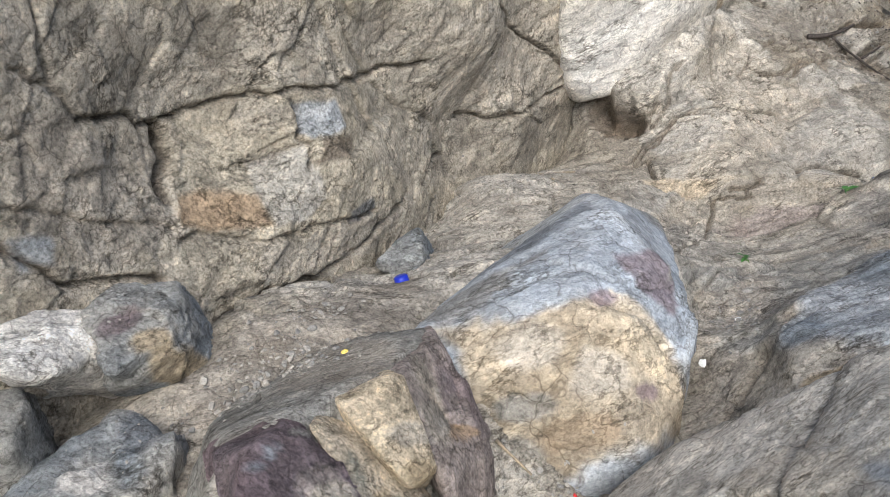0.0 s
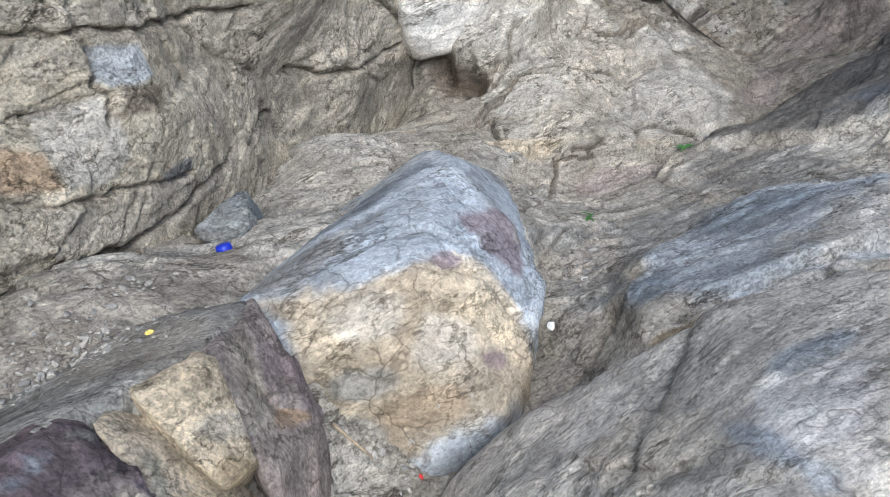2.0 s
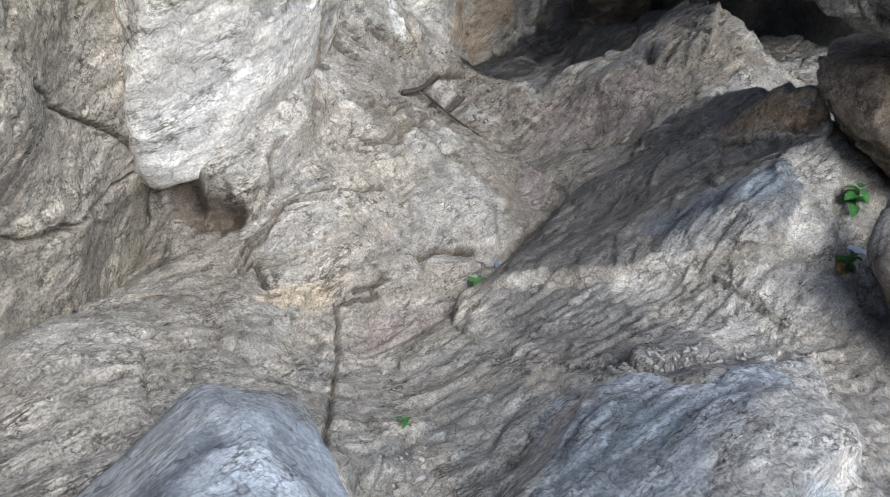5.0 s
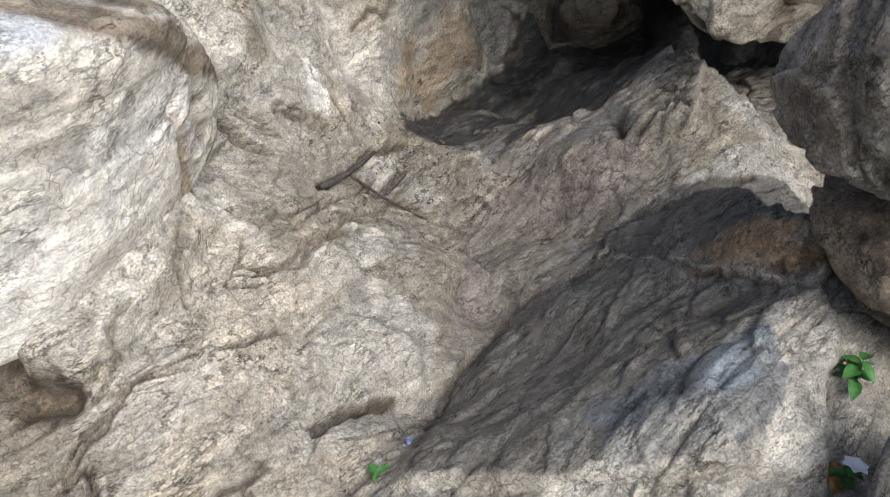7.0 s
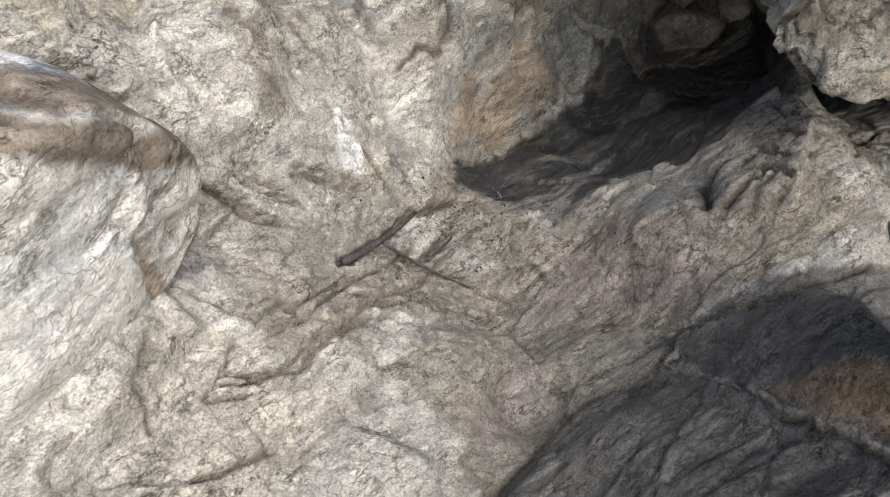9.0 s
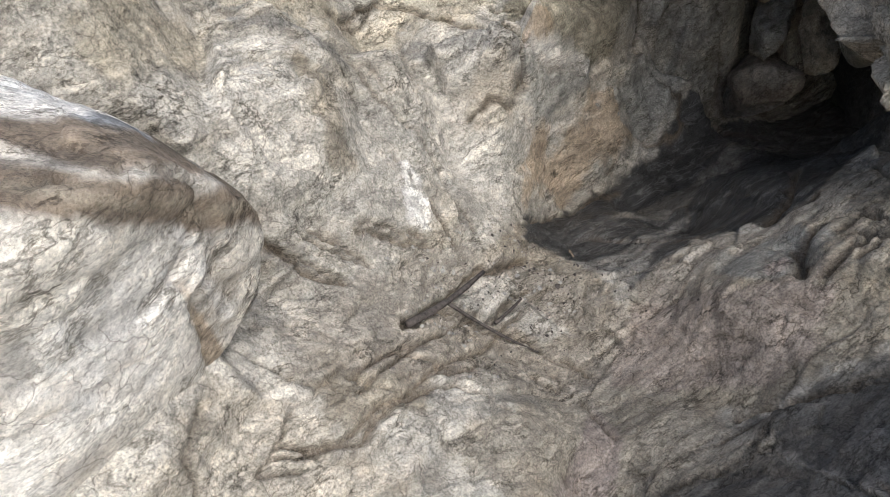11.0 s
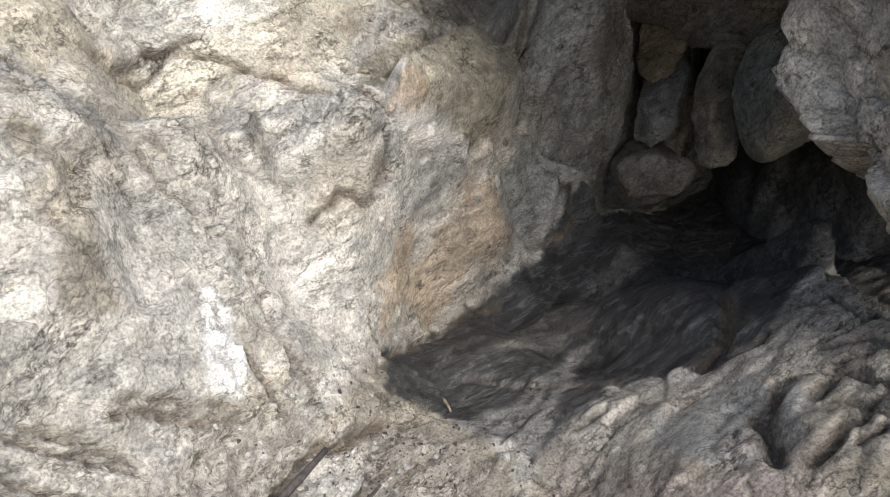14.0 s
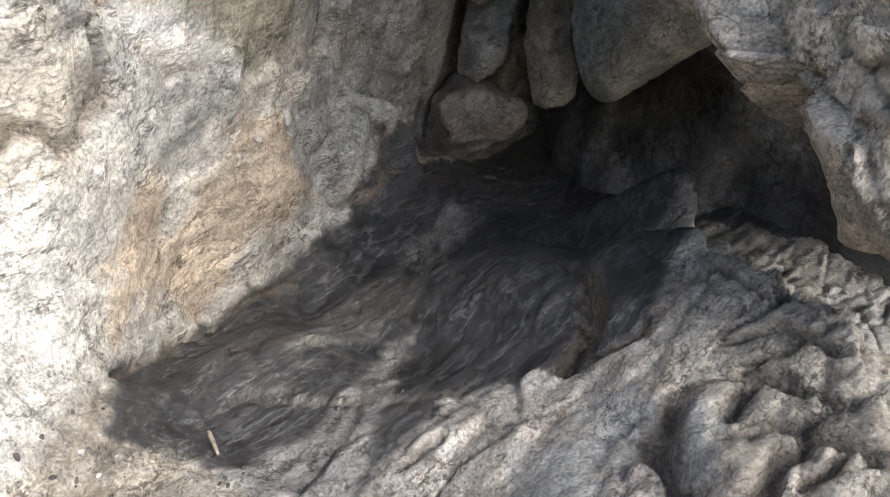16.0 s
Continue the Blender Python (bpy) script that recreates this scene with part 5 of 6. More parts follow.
rock("hanging_rock", [(2.37, 2.72, 1.46), (2.36, 2.77, 1.31), (2.32, 2.72, 1.25), (2.32, 2.61, 1.17), (2.3, 2.52, 1.13), (2.31, 2.4, 1.12), (2.32, 2.3, 1.15), (2.2, 2.39, 1.32), (2.16, 2.3, 1.41), (3, 1.8, 1), (3.2, 2.3, 1.05), (3.1, 1.9, 1.9), (3.1, 2.7, 1.9), (3.1, 2.75, 1.2), (2.3, 2.5, 1.75)],
     "grey", "brown", [(0.68, -0.27, 0.02, -0.01, 0.03, -0.04, "sky", 1.0),
      (0.66, -0.02, -0.02, -0.18, -0.03, -0.04, "brown", 1.0),
      (0.68, -0.24, 0.05, 0.0, 0.01, -0.04, "pale", 1.0),
      (0.73, 0.02, 0.02, -0.03, -0.05, -0.13, "pink", 1.0)],
     grooves=[], label="rounded grey and brown boulder wedged against the cave side", category="boulder", sharp=9, rough=0.9, seed=17)
rock("brown_boulder", [(2.69, 2.68, 0.95), (2.64, 2.62, 0.89), (2.63, 2.51, 0.81), (2.64, 2.41, 0.77), (2.63, 2.33, 0.78), (2.62, 2.42, 1), (3.3, 2.2, 0.4), (3.4, 2.9, 0.5), (3.4, 2.4, 1.15), (3.1, 2.9, 1), (2.9, 2.3, 1.1)],
     "brown", "tan", [(0.93, -0.27, 0.03, -0.06, -0.02, -0.05, "orange", 1.0),
      (0.91, -0.22, 0.02, -0.02, 0.0, -0.06, "earth", 1.0)],
     grooves=[], label="brown stained boulder under the hanging rock", category="boulder", seed=19)
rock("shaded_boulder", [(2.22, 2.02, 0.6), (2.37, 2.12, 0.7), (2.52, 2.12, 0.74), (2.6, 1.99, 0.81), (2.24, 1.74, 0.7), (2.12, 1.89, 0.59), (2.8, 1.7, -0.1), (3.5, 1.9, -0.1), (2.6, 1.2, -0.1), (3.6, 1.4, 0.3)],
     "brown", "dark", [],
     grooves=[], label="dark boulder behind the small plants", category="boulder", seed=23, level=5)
rock("cave_side_rock", [(3.34, 4.45, 1.4), (3.38, 4.39, 1.35), (3.38, 4.3, 1.31), (3.46, 4.25, 1.26), (3.48, 4.2, 1.18), (3.5, 4.11, 1.11), (3.56, 4.06, 1.03), (3.49, 3.99, 1.05), (3.18, 4.05, 1.47), (3.29, 4.08, 1.27), (3.17, 3.92, 1.23), (3.18, 3.88, 1.14), (3.25, 3.81, 1.14), (3.33, 3.7, 1.07), (4.1, 3.8, 1), (4.2, 4.3, 1), (4.3, 4.4, 1.9), (3.3, 4.5, 1.9), (3.1, 3.95, 1.95), (3.5, 3.65, 1.9), (4.4, 3.6, 1.9)],
     "tan", "light", [(1.13, 1.9, 0.0, -0.12, 0.01, -0.1, "bone", 1.0),
      (1.15, 1.79, -0.01, -0.07, 0.02, -0.05, "light", 1.0),
      (1.2, 1.59, -0.02, -0.05, 0.02, -0.03, "pale", 1.0),
      (1.17, 1.74, 0.07, -0.2, 0.02, -0.19, "slate", 1.0),
      (1.36, 1.31, 0.09, 0.0, 0.02, -0.16, "brown", 1.0)],
     grooves=[], label="craggy tan rock at the mouth of the cave", category="rock", rough=1.7, seed=29)
rock("bulging_rock", [(0.57, 3.38, 0.24), (0.9, 3.45, 0.33), (1.05, 3.54, 0.47), (1.2, 3.69, 0.57), (1.34, 3.84, 0.72), (1.33, 3.82, 0.96), (1.17, 3.52, 1.1), (1.1, 3.4, 1.22), (1.05, 3.38, 1.17), (0.94, 3.3, 1.19), (0.5, 3.1, 1.2), (0.45, 3.25, 0.6), (0.98, 3.8, 1.2), (1.16, 3.83, 1.08), (0.5, 3.7, 1.3), (0.6, 4.1, 1.2), (1.0, 4.1, 1.06), (0.3, 3.9, 1.2), (0.3, 3.9, 0.3), (1.0, 4.0, 0.4), (1.25, 3.98, 0.75), (1.26, 3.94, 0.94)],
     "white", "pale", [(-0.83, 0.05, 0.04, 0.0, 0.01, -0.04, "bone", 1.0),
      (-0.71, 0.1, 0.01, 0.02, 0.01, -0.02, "white", 1.0),
      (-0.75, 0.03, 0.03, 0.02, 0.01, -0.02, "rust", 1.0)],
     grooves=[(0.01, 0.03, [(-0.82, -0.06), (-0.73, 0.03), (-0.69, 0.2)]), (0.012, 0.03, [(-0.7, 0.17), (-0.71, 0.14), (-0.74, 0.03)])], label="pale bulging rock mass with a brown crusted top", category="rock", rough=0.4, seed=31, mat=SMOOTH, sharp=30, areas=[("sky", 0.8, 0.03, [(-1.0, -0.14), (-0.87, -0.06), (-0.83, -0.17), (-0.89, -0.26), (-0.96, -0.31)]), ("slate", 0.6, 0.03, [(-0.9, 0.02), (-0.98, 0.3), (-0.88, 0.5), (-0.72, 0.4), (-0.76, 0.25), (-0.74, 0.1)])], bands=[("brown", 0.90, 1.08), ("straw", 0.935, 0.96), ("bone", 1.0, 1.02)], lean=(0.20, 0.37, 1.33, 3.82))
rock("pale_boulder", [(-0.74, 1.03, 0.34), (-0.68, 1.1, 0.37), (-0.59, 1.2, 0.38), (-0.5, 1.15, 0.36), (-0.49, 1.07, 0.34), (-0.51, 0.99, 0.34), (-0.72, 0.88, 0.38), (-0.45, 0.9, -0.1), (-0.8, 1.0, -0.1), (-0.8, 1.3, -0.05), (-0.45, 1.2, 0.0)],
     "bone", "blue", [(-0.99, -2.87, 0.02, 0.04, 0.05, -0.03, "white", 1.0),
      (-0.99, -2.76, 0.03, 0.02, 0.04, -0.04, "slate", 1.0),
      (-0.95, -2.83, 0.02, 0.01, 0.04, -0.03, "blue", 1.0)],
     grooves=[], label="rough pale grey boulder beside the dusty gully", category="boulder", seed=37, level=5, rough=1.2)
rock("white_block", [(-0.84, 1.23, 0.53), (-0.77, 1.3, 0.53), (-0.7, 1.33, 0.51), (-0.65, 1.27, 0.46), (-0.66, 1.21, 0.46), (-0.72, 1.14, 0.49), (-0.79, 1.13, 0.53), (-0.9, 1.4, 0.2), (-0.6, 1.45, 0.2), (-0.9, 1.7, 0.3), (-0.65, 1.7, 0.3)],
     "white", "pale", [],
     grooves=[], label="white weathered stone block at the wall foot", category="stone", seed=41, level=5)
rock("blue_block", [(-0.7, 1.33, 0.51), (-0.66, 1.4, 0.53), (-0.54, 1.45, 0.51), (-0.51, 1.36, 0.47), (-0.52, 1.28, 0.47), (-0.61, 1.18, 0.46), (-0.64, 1.24, 0.5), (-0.7, 1.45, 0.2), (-0.45, 1.5, 0.2), (-0.6, 1.7, 0.3)],
     "blue", "bone", [(-1.06, -2.62, 0.02, 0.04, 0.03, -0.02, "ochre", 1.0),
      (-1.13, -2.61, 0.01, 0.04, 0.03, -0.02, "purple", 1.0)],
     grooves=[], label="blue-grey stone block stained ochre at the wall foot", category="stone", seed=43, level=5)
rock("grey_wedge", [(-0.75, 1.03, 0.35), (-0.81, 1.1, 0.48), (-0.74, 1.15, 0.48), (-0.72, 1.12, 0.46), (-0.71, 1.02, 0.43), (-0.9, 1.2, 0.0), (-0.7, 1.2, 0.0), (-0.9, 1.5, 0.1)],
     "bone", "grey", [],
     grooves=[], label="grey wedge of stone at the wall foot", category="stone", seed=47, level=5)
rock("blue_stone", [(-0.2, 1.96, 0.26), (-0.13, 2.05, 0.28), (-0.07, 2.11, 0.29), (-0.06, 1.99, 0.25), (-0.08, 1.95, 0.23), (-0.14, 1.92, 0.24), (-0.19, 1.94, 0.25), (-0.15, 2.35, 0.1), (-0.02, 2.3, 0.1), (-0.16, 2.2, 0.1), (-0.05, 2.2, 0.1)],
     "blue", "grey", [],
     grooves=[], label="blue-grey broken stone on the dusty ground", category="stone", seed=53, level=5)
rock("tan_block", [(4.3, 6.11, 0.95), (4.39, 6.05, 1.07), (4.43, 5.93, 1), (4.43, 5.9, 0.88), (4.39, 5.98, 0.74), (4.36, 6.09, 0.75), (4.31, 5.94, 0.93), (4.6, 6.4, 1.3), (4.7, 6.2, 1.2), (4.7, 6.3, 0.9)],
     "ochre", "grey", [],
     grooves=[], label="rusty block hanging from the cave roof", category="stone", seed=59, level=4)
rock("narrow_block", [(4.46, 5.9, 1.06), (4.51, 5.87, 1.21), (4.53, 5.75, 1.06), (4.54, 5.57, 0.84), (4.47, 5.59, 0.76), (4.44, 5.7, 0.75), (4.42, 5.68, 0.97), (4.8, 6.2, 1.4), (4.9, 6, 1.4), (4.8, 6.1, 0.95)],
     "ochre", "straw", [],
     grooves=[], label="narrow grey block hanging from the cave roof", category="stone", seed=61, level=4)
rock("hanging_block", [(4.47, 5.75, 1.1), (4.46, 5.7, 1.23), (4.5, 5.5, 1.31), (4.54, 5.28, 1.37), (4.63, 5.13, 1.25), (4.53, 5.25, 1.05), (4.5, 5.42, 0.85), (4.53, 5.55, 0.86), (4.39, 5.29, 1.13), (4.9, 5.9, 1.4), (5.3, 5.4, 1.45), (5.1, 5.6, 1), (4.7, 5.9, 1.5), (5, 5.1, 1.5)],
     "straw", "green", [],
     grooves=[], label="big rounded grey block hanging from the cave roof", category="stone", sharp=10, seed=67, level=5, rough=0.6)
rock("cobble_block", [(4.32, 6.19, 1.11), (4.39, 6.06, 1.15), (4.4, 6.02, 1.09), (4.33, 6.09, 1.03), (4.32, 6.18, 1.05), (4.7, 6.5, 1.35), (4.7, 6.2, 1.35), (4.5, 6.5, 1.4)],
     "straw", "ochre", [],
     grooves=[], label="small rounded stone wedged under the cave roof", category="stone", sharp=12, seed=63, level=4)
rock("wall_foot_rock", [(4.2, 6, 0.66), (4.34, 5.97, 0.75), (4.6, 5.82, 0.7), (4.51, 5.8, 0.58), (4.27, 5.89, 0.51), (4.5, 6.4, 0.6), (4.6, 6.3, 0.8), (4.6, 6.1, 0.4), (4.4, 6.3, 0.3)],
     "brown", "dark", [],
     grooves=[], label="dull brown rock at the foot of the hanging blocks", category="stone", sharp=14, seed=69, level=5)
# Roof above the view, added to keep light off the cave.
rock("shading_roof", [(3.2, 2.6, 2.3), (3.25, 3.7, 2.3), (3.1, 4.7, 2.35), (2.6, 5.5, 2.4), (1.8, 6.3, 2.4), (1.6, 8, 2.4), (5.5, 8, 1.7), (7, 5, 1.8), (5.5, 2.6, 1.95), (3.3, 2.5, 3.4), (3.1, 4.7, 3.5), (1.9, 6.3, 3.5), (1.8, 8, 3.5), (6.5, 8, 3.4), (7, 4, 3.4), (5.5, 2, 3.4)],
     "brown", "straw", [],
     grooves=[], label="unseen rock roof added above the cave mouth for shade", category="rock roof", seed=73, level=5, kind="structure")
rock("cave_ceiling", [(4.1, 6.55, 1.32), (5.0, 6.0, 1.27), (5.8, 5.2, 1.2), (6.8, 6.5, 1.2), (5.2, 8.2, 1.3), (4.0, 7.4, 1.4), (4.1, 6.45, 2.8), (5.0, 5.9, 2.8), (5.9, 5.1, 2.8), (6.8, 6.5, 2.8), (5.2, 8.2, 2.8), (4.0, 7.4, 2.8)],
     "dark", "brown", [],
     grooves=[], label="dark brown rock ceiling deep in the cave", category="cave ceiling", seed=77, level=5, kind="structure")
# Added block: hides the open end; dark tones paint in the cave's gloom.
rock("cave_backdrop", [(5.1, 4.1, -0.4), (5.5, 6.6, -0.4), (6.3, 8.2, -0.4), (8.0, 7.0, -0.4), (7.0, 4.0, -0.4), (5.0, 4.1, 2.4), (5.5, 6.6, 2.4), (6.3, 8.2, 2.4), (8.0, 7.0, 2.4), (7.0, 4.0, 2.4)],
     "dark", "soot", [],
     grooves=[], label="added dark block closing the far side of the cave", category="cave wall", seed=79, level=5, kind="structure")


# ---- small things ----
def plain(name, colour, rough=0.6, vary=0.15, scale=60.0, spec=0.4):
    """A plain surface with slight mottling and relief."""
    m, nodes, links, b = material(name, rough)
    coord = nodes.new("ShaderNodeTexCoord").outputs["Object"]
    n = noise_node(nodes, links, coord, scale, 5, 0.6)
    lo, hi = tuple(c * (1 - 2 * vary) for c in colour), tuple(min(1, c * (1 + 2 * vary)) for c in colour)
    links.new(ramp(nodes, links, n, [(0.3, lo), (0.7, hi)]), b.inputs["Base Color"])
    bump = nodes.new("ShaderNodeBump")
    bump.inputs["Strength"].default_value, bump.inputs["Distance"].default_value = 0.3, 0.002
    links.new(n, bump.inputs["Height"])
    links.new(bump.outputs[0], b.inputs["Normal"])
    b.inputs["Specular IOR Level"].default_value = spec
    return m


BLUE = plain("blue_plastic", (0.012, 0.03, 0.42), 0.35, 0.08, 120, 0.5)
PAPER = plain("white_paper", (0.78, 0.78, 0.76), 0.8, 0.06, 80)
FOIL = plain("crumpled_foil", (0.16, 0.20, 0.33), 0.35, 0.4, 90, 0.6)
LEAF = plain("green_leaf", (0.055, 0.16, 0.035), 0.5, 0.25, 50)
STEM = plain("green_stem", (0.10, 0.17, 0.05), 0.6)
DRY = plain("dry_leaf", (0.24, 0.14, 0.055), 0.8, 0.3, 40)
STICK = plain("dry_wood", (0.30, 0.24, 0.17), 0.85, 0.25, 70)
CHAR = plain("charred_wood", (0.06, 0.05, 0.045), 0.9, 0.3, 60)
YELLOW = plain("yellow_stub", (0.72, 0.55, 0.14), 0.7)
RED = plain("red_wrapper", (0.55, 0.03, 0.03), 0.4)
PETAL = plain("white_petal", (0.86, 0.85, 0.86), 0.6, 0.04)

GROUND = bpy.data.objects["ground"]
bpy.context.view_layer.update()
DEPTHS = bpy.context.evaluated_depsgraph_get()


def rest(x, y, z, lift=0.0):
    """The point on the nearest rock surface straight below or above (x, y)."""
    hit, place, normal, _, ob, _ = scene.ray_cast(DEPTHS, (x, y, z + 0.16), (0, 0, -1))
    if not hit:
        place, normal = Vector((x, y, z)), Vector((0, 0, 1))
    return Vector(place) + Vector((0, 0, lift)), Vector(normal)


def lying(place, normal, turn=0.0):
    return Matrix.Translation(place) @ Vector(normal).to_track_quat("Z", "Y").to_matrix().to_4x4() @ pose(0, 0, 0, 0, 0, turn)


def part(name, bm, mat, parent=None, label=""):
    me = bpy.data.meshes.new(name)
    bm.to_mesh(me)
    bm.free()
    for f in me.polygons:
        f.use_smooth = True
    me.materials.append(mat)
    ob = new(name, me)
    if parent:
        ob.parent = parent
    if label:
        ob["label"] = label
    return ob


def tube(points, radius, sides=7, end=0.6):
    """A tapering bent rod along points."""
    bm = bmesh.new()
    rings = []
    for k, p in enumerate(points):
        a, b = Vector(points[max(0, k - 1)]), Vector(points[min(len(points) - 1, k + 1)])
        q = (b - a).to_track_quat("Z", "Y")
        r = radius * (1 + (end - 1) * k / max(1, len(points) - 1)) * random.uniform(0.88, 1.12)
        rings.append([bm.verts.new(Vector(p) + q @ Vector((r * math.cos(6.2832 * s / sides), r * math.sin(6.2832 * s / sides), 0))) for s in range(sides)])
    for one, two in zip(rings, rings[1:]):
        for s in range(sides):
            bm.faces.new((one[s], one[(s + 1) % sides], two[(s + 1) % sides], two[s]))
    bm.faces.new(rings[0][::-1])
    bm.faces.new(rings[-1])
    return bm


def bottle_cap(at, turn):
    root = tagged(new("bottle_cap"), "small blue plastic bottle cap on the dusty ground", "bottle cap")
    place, normal = rest(*at)
    root.matrix_world = lying(place, normal, turn)
    bm = bmesh.new()
    n, r, h = 48, 0.019, 0.017
    outer = []
    for z, k in ((0.0, 1.0), (h * 0.85, 0.985), (h, 0.9)):
        outer.append([bm.verts.new(((r * k + (0.0007 if s % 2 and z < h * 0.8 else 0)) * math.cos(6.2832 * s / n), (r * k + (0.0007 if s % 2 and z < h * 0.8 else 0)) * math.sin(6.2832 * s / n), z)) for s in range(n)])
    for one, two in zip(outer, outer[1:]):
        for s in range(n):
            bm.faces.new((one[s], one[(s + 1) % n], two[(s + 1) % n], two[s]))
    bm.faces.new(outer[-1])
    part("shell", bm, BLUE, root)
    bm = bmesh.new()
    bmesh.ops.create_cone(bm, cap_ends=True, segments=40, radius1=r * 1.06, radius2=r * 1.06, depth=0.0028, matrix=Matrix.Translation((0, 0, 0.0014)))
    part("tear_ring", bm, BLUE, root)


def crumpled(name, at, size, mat, label, category, seed, flat=0.6):
    rnd = random.Random(seed)
    bm = bmesh.new()
    bmesh.ops.create_icosphere(bm, subdivisions=3, radius=size)
    for v in bm.verts:
        k = 1 + 0.45 * noise.noise(v.co / size * 1.3 + Vector((seed, 0, 0))) + 0.25 * noise.noise(v.co / size * 3.1 + Vector((0, seed, 0)))
        v.co *= k
        v.co.z *= flat
    ob = part(name, bm, mat)
    for f in ob.data.polygons:
        f.use_smooth = False
    place, normal = rest(*at)
    ob.matrix_world = lying(place + Vector((0, 0, size * flat * 0.4)), normal, rnd.uniform(0, 360))
    return tagged(ob, label, category)


def stick(name, start, end, radius, mat, label, category="stick", bend=0.02, lift=0.004):
    rnd = random.Random(name + label)
    a, b = Vector(start), Vector(end)
    pts = []
    for k in range(9):
        p = a.lerp(b, k / 8)
        p, _ = rest(p.x + rnd.uniform(-bend, bend) * 0.4, p.y + rnd.uniform(-bend, bend) * 0.4, p.z)
        pts.append(p)
    for _ in range(25):
        pts = [pts[0]] + [(pts[k - 1] + pts[k] * 2 + pts[k + 1]) / 4 for k in range(1, 8)] + [pts[-1]]
    mid = sum(pts, Vector()) / 9
    ob = part(name, tube([p - mid + Vector((0, 0, radius + lift)) for p in pts], radius), mat)
    ob.location = mid
    return tagged(ob, label, category)


def leaf_blade(length, width, curl):
    bm = bmesh.new()
    rows = []
    for k in range(7):
        t = k / 6
        w = width * math.sin(math.pi * min(1, t * 0.93 + 0.05)) ** 0.75 * 0.5
        z = -curl * t * t * length
        rows.append([bm.verts.new((s * w, t * length, z + abs(s) * w * 0.35)) for s in (-1, -0.5, 0, 0.5, 1)])
    for one, two in zip(rows, rows[1:]):
        for j in range(4):
            bm.faces.new((one[j], one[j + 1], two[j + 1], two[j]))
    return bm


def plant(at, height, leaves, size, seed, label, flower=False):
    rnd = random.Random(seed)
    place, normal = rest(*at)
    root = tagged(new("plant"), label, "plant")
    root.location = place
    top = Vector((rnd.uniform(-0.03, 0.03), rnd.uniform(-0.03, 0.03), height))
    part("stem", tube([top * (k / 5) + Vector((0.008 * math.sin(k * 1.7 + seed), 0, 0)) for k in range(6)], 0.003, 6), STEM, root)
    for k in range(leaves):
        t = 0.25 + 0.75 * (k + 0.5) / leaves
        ob = part("leaf", leaf_blade(size * rnd.uniform(0.7, 1.2), size * rnd.uniform(0.5, 0.75), rnd.uniform(0.1, 0.5)), LEAF, root)
        ob.matrix_basis = Matrix.Translation(top * t) @ pose(0, 0, 0, rnd.uniform(-5, 40), rnd.uniform(-15, 15), k * 137.5 + rnd.uniform(-20, 20))
    if flower:
        for k in range(6):
            ob = part("petal", leaf_blade(0.034, 0.03, 0.2), PETAL, root, "white flower petal")
            ob.matrix_basis = Matrix.Translation(top) @ pose(0, 0, 0, 25, 0, k * 60)
    return root


def pebble_mesh(seed, squash):
    rnd = random.Random(seed)
    bm = bmesh.new()
    bmesh.ops.create_icosphere(bm, subdivisions=2, radius=1)
    cuts = [(Vector((rnd.gauss(0, 1), rnd.gauss(0, 1), rnd.gauss(0, 1))).normalized(), rnd.uniform(0.45, 0.85)) for _ in range(9)]
    for v in bm.verts:
        for n, o in cuts:
            d = v.co.dot(n)
            if d > o:
                v.co -= n * (d - o)
        v.co.z *= squash
    me = bpy.data.meshes.new("pebble")
    bm.to_mesh(me)
    bm.free()
    return me


def pebble_material(name, single):
    m, nodes, links, b = material(name, 0.9)
    info = nodes.new("ShaderNodeObjectInfo" if single else "ShaderNodeNewGeometry")
    coord = nodes.new("ShaderNodeTexCoord").outputs["Object"]
    tone = ramp(nodes, links, info.outputs["Random" if single else "Random Per Island"], [(0.0, (0.20, 0.19, 0.18)), (0.35, (0.30, 0.285, 0.265)), (0.7, (0.34, 0.315, 0.28)), (1.0, (0.40, 0.37, 0.33))])
    n = noise_node(nodes, links, coord, 3.0 if single else 150.0, 6, 0.65)
    links.new(blend(nodes, links, "MULTIPLY", 1.0, tone, ramp(nodes, links, n, [(0.3, (0.6, 0.6, 0.6)), (0.65, (1.2, 1.2, 1.18))])), b.inputs["Base Color"])
    return m


PEBBLE = pebble_material("pebble_rock", True)
GRAVEL = pebble_material("gravel_rock", False)
PEBBLES = [pebble_mesh(k, q) for k, q in enumerate((0.5, 0.65, 0.8, 0.45, 0.7, 0.6))]
for me in PEBBLES:
    me.materials.append(PEBBLE)


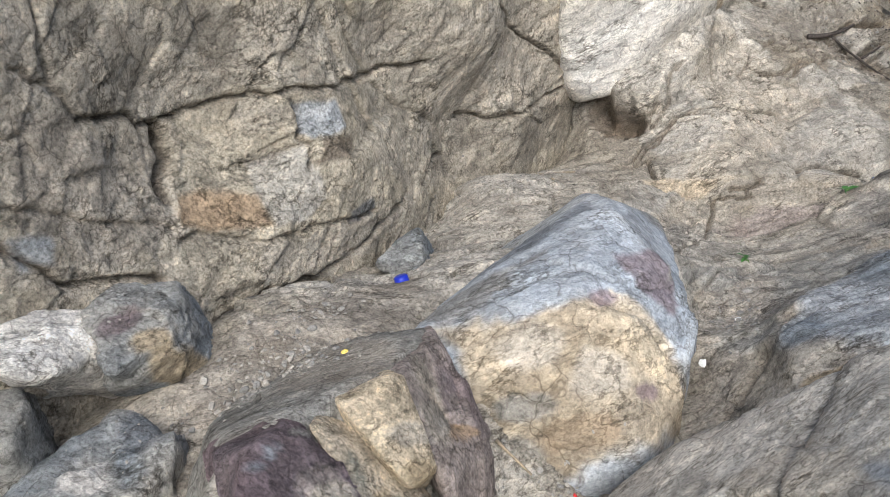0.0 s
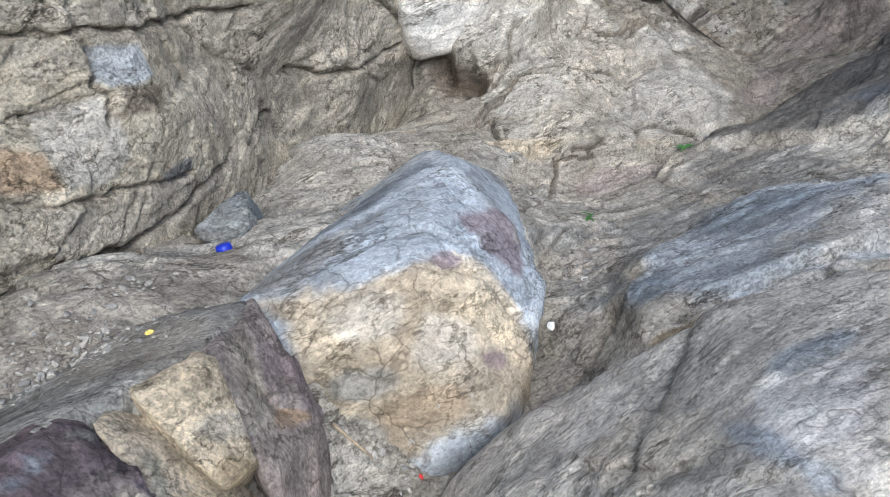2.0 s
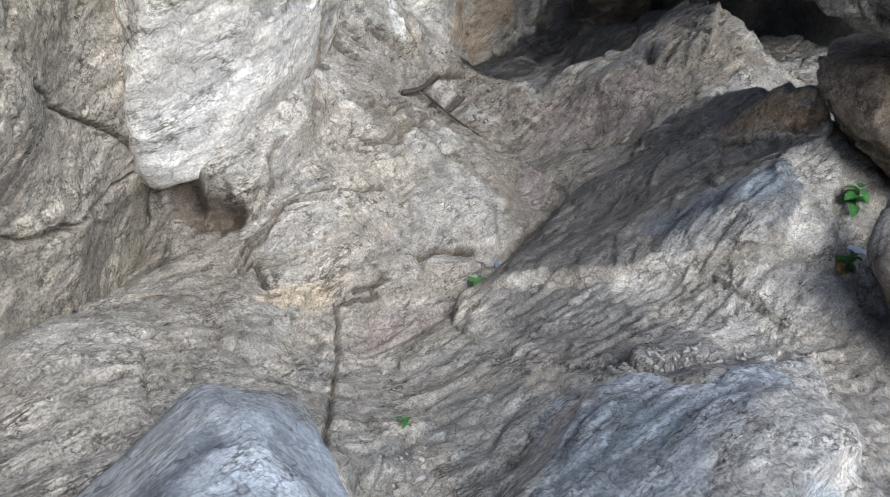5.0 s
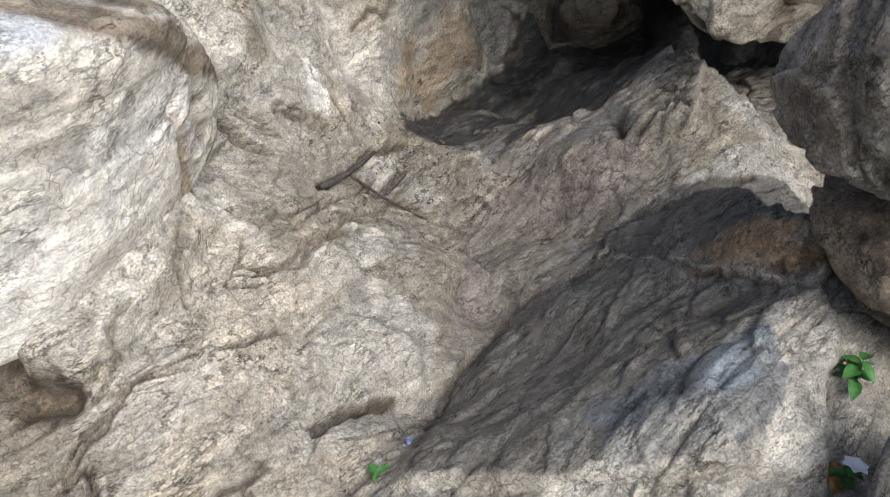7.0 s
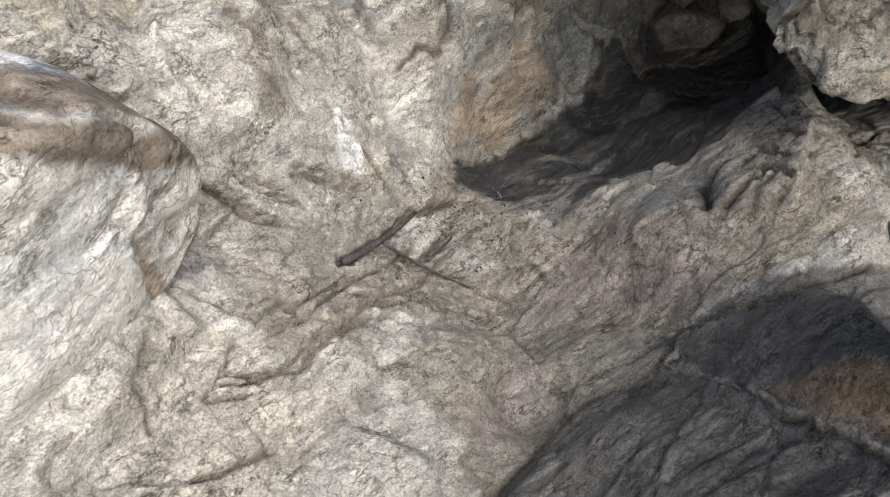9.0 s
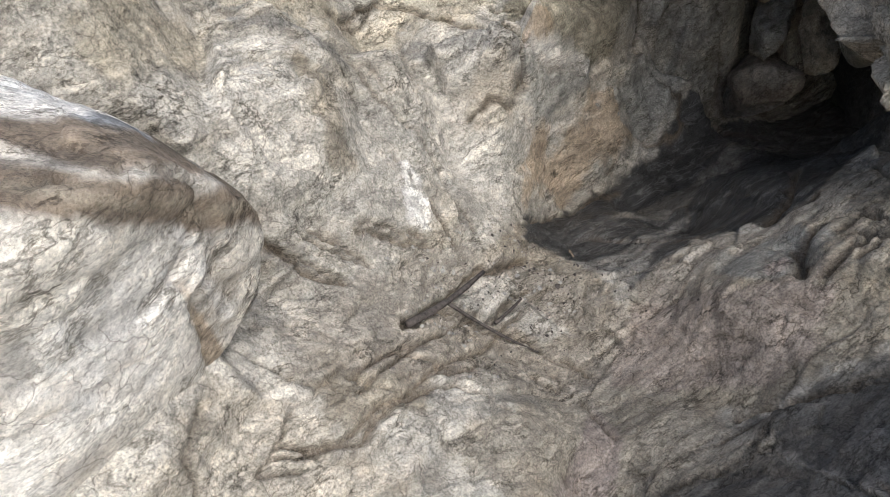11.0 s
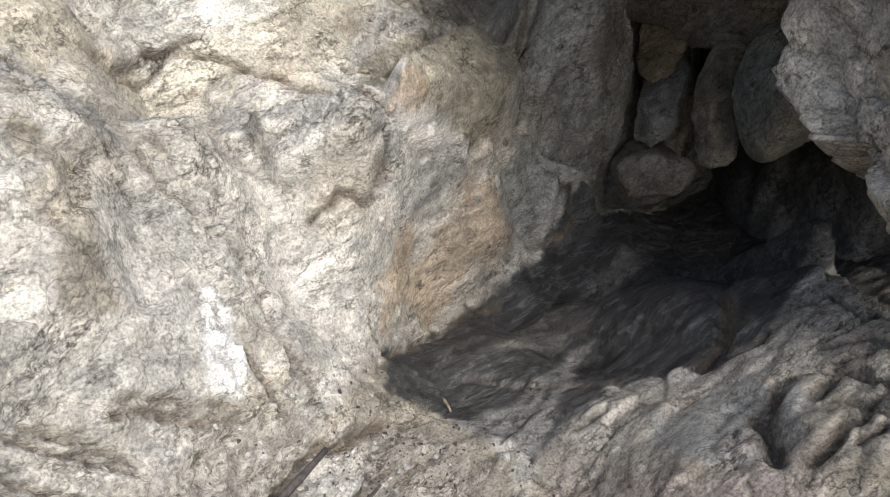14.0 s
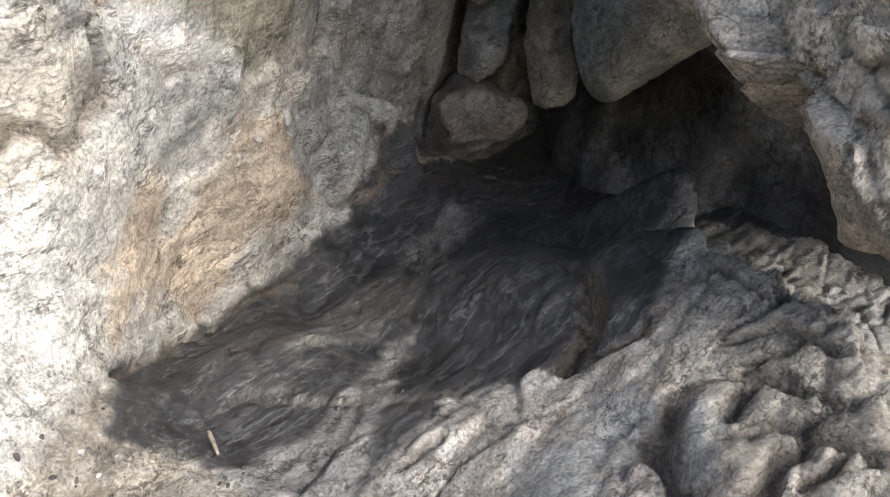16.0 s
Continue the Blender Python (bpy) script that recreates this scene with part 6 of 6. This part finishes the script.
def scatter(middle, along, across, count, small, large, seed, label, joined=False, mat=None):
    rnd = random.Random(seed)
    verts, faces = [], []
    for _ in range(count):
        s, t = rnd.gauss(0, 0.5), rnd.gauss(0, 0.5)
        p = Vector(middle) + Vector(along) * s + Vector(across) * t
        place, normal = rest(*p)
        if (place - p).length > 0.2:
            continue
        size = small * (large / small) ** (rnd.random() ** 2.2)
        m = lying(place + Vector((0, 0, size * 0.25)), normal, rnd.uniform(0, 360)) @ Matrix.Diagonal((size, size * rnd.uniform(0.6, 1), size * rnd.uniform(0.7, 1), 1))
        me = rnd.choice(PEBBLES)
        if joined:
            faces += [[i + len(verts) for i in f.vertices] for f in me.polygons]
            verts += [(m @ v.co)[:] for v in me.vertices]
        else:
            ob = new("stone", me)
            ob.matrix_world = m
            tagged(ob, label, "stone", "loose stones in the gully")
    if joined:
        me = bpy.data.meshes.new("gravel")
        me.from_pydata(verts, [], faces)
        me.materials.append(mat or GRAVEL)
        tagged(new("gravel", me), label, "gravel", kind="stuff")


bottle_cap((-0.113, 1.872, 0.228), 20)
crumpled("foil_wrapper", (1.708, 2.994, 0.054), 0.018, FOIL, "small crumpled blue foil wrapper in the rock crevice", "wrapper", 4)
crumpled("paper_scrap", (0.613, 1.593, 0.213), 0.009, PAPER, "small white paper scrap in the gully", "paper scrap", 6)
crumpled("paper_scrap", (0.807, 1.903, 0.21), 0.009, PAPER, "small white paper scrap between the rocks", "paper scrap", 8, 0.4)
crumpled("red_wrapper", (0.271, 1.272, 0.076), 0.008, RED, "tiny red wrapper among pebbles", "wrapper", 9)
crumpled("butt", (-0.2, 1.348, 0.397), 0.007, YELLOW, "small yellow stub on the dusty ground", "litter", 11, 0.7)
crumpled("litter_pile", (2.48, 2.196, 0.398), 0.05, DRY, "clump of dry brown leaves by the plants", "dry leaves", 12, 0.5)
stick("twig", (0.105, 1.292, 0.176), (0.173, 1.277, 0.129), 0.004, STICK, "thin dry twig at the foot of the boulder")
stick("twig", (0.438, 2.994, 0.022), (0.505, 2.993, 0.015), 0.004, STICK, "pale broken twig on the dusty ledge")
stick("twig", (0.356, 2.922, 0.019), (0.387, 2.936, 0.016), 0.003, STICK, "short pale twig on the ledge")
stick("twig", (2.68, 4.721, 0.298), (2.652, 4.637, 0.315), 0.006, STICK, "pale chip of wood in the soot", "wood chip")
stick("charred_stick", (1.835, 4.138, 0.367), (2.201, 4.458, 0.375), 0.014, CHAR, "dark charred stick lying on the rubble")
stick("charred_stick", (2.016, 4.308, 0.296), (2.396, 4.287, 0.085), 0.007, CHAR, "thin charred stick crossing the pale rubble")
stick("charred_stick", (2.232, 4.346, 0.186), (2.354, 4.426, 0.243), 0.007, CHAR, "short sooty stick on the pale rubble")
stick("dry_stalk", (0.380, 2.730, 0.171), (0.435, 2.730, 0.158), 0.003, STICK, "thin pale stalk on the dusty ledge", "stalk")
plant((-0.677, 1.775, 0.384), 0.03, 12, 0.018, 3, "tiny green weed in a wall crack")
plant((2.697, 2.368, 0.504), 0.10, 11, 0.055, 5, "leafy green plant in the soil beside the boulder")
plant((2.470, 2.188, 0.409), 0.09, 7, 0.04, 7, "small plant with a white flower beside the boulder", True)
plant((2.473, 2.19, 0.397), 0.06, 8, 0.035, 9, "small green plant in the shaded soil")
plant((1.562, 2.905, 0.052), 0.02, 4, 0.04, 11, "small green leaves lying in the crevice")
plant((0.919, 2.18, 0.248), 0.02, 5, 0.02, 13, "tiny green weed between the rocks")
scatter((-0.348, 1.352, 0.369), (0.14, 0.12, 0), (0.07, -0.07, 0), 110, 0.004, 0.013, 21, "small angular grey stone in the dusty gully")
scatter((-0.288, 1.559, 0.328), (0.12, 0.10, 0), (0.05, -0.05, 0), 45, 0.004, 0.012, 22, "small angular grey stone in the dusty gully")
scatter((0.244, 1.278, 0.086), (0.10, 0.05, 0), (0.04, -0.04, 0), 35, 0.004, 0.011, 24, "small stone at the foot of the boulder")
scatter((0.804, 1.919, 0.221), (0.10, 0.22, 0), (0.06, -0.03, 0), 40, 0.005, 0.016, 25, "small stone between the boulders")
scatter((3.024, 5.306, 0.584), (0.20, 0.22, 0.02), (0.03, -0.05, 0), 24, 0.012, 0.04, 27, "broken grey stone along the wall foot")
scatter((2.477, 4.484, 0.306), (0.25, 0.05, 0), (0.1, -0.2, 0), 22, 0.004, 0.012, 28, "sooty stone chips in the rubble", True, CHAR)
scatter((-0.37, 1.291, 0.373), (0.26, 0.22, 0), (0.10, -0.10, 0), 500, 0.0012, 0.005, 31, "fine grey gravel on the dusty gully floor", True)
scatter((0.152, 2.685, 0.082), (0.30, 0.35, 0), (0.12, -0.12, 0), 350, 0.0015, 0.007, 26, "fine gravel on the dusty ledge", True)
scatter((0.809, 1.888, 0.204), (0.12, 0.30, 0), (0.08, -0.04, 0), 250, 0.0015, 0.007, 33, "fine gravel between the boulders", True)
scatter((2.104, 4.4, 0.369), (0.40, 0.10, 0), (0.2, -0.35, 0), 600, 0.003, 0.013, 29, "broken rock chips in the crumbled slope", True)
scatter((2.411, 4.462, 0.283), (0.45, 0.15, 0), (0.2, -0.3, 0), 420, 0.002, 0.009, 35, "sooty rock chips on the cave floor", True, CHAR)
scatter((1.645, 2.022, 0.319), (0.25, -0.1, 0), (0.03, 0.06, 0), 160, 0.003, 0.014, 37, "broken rock chips between the slabs", True)
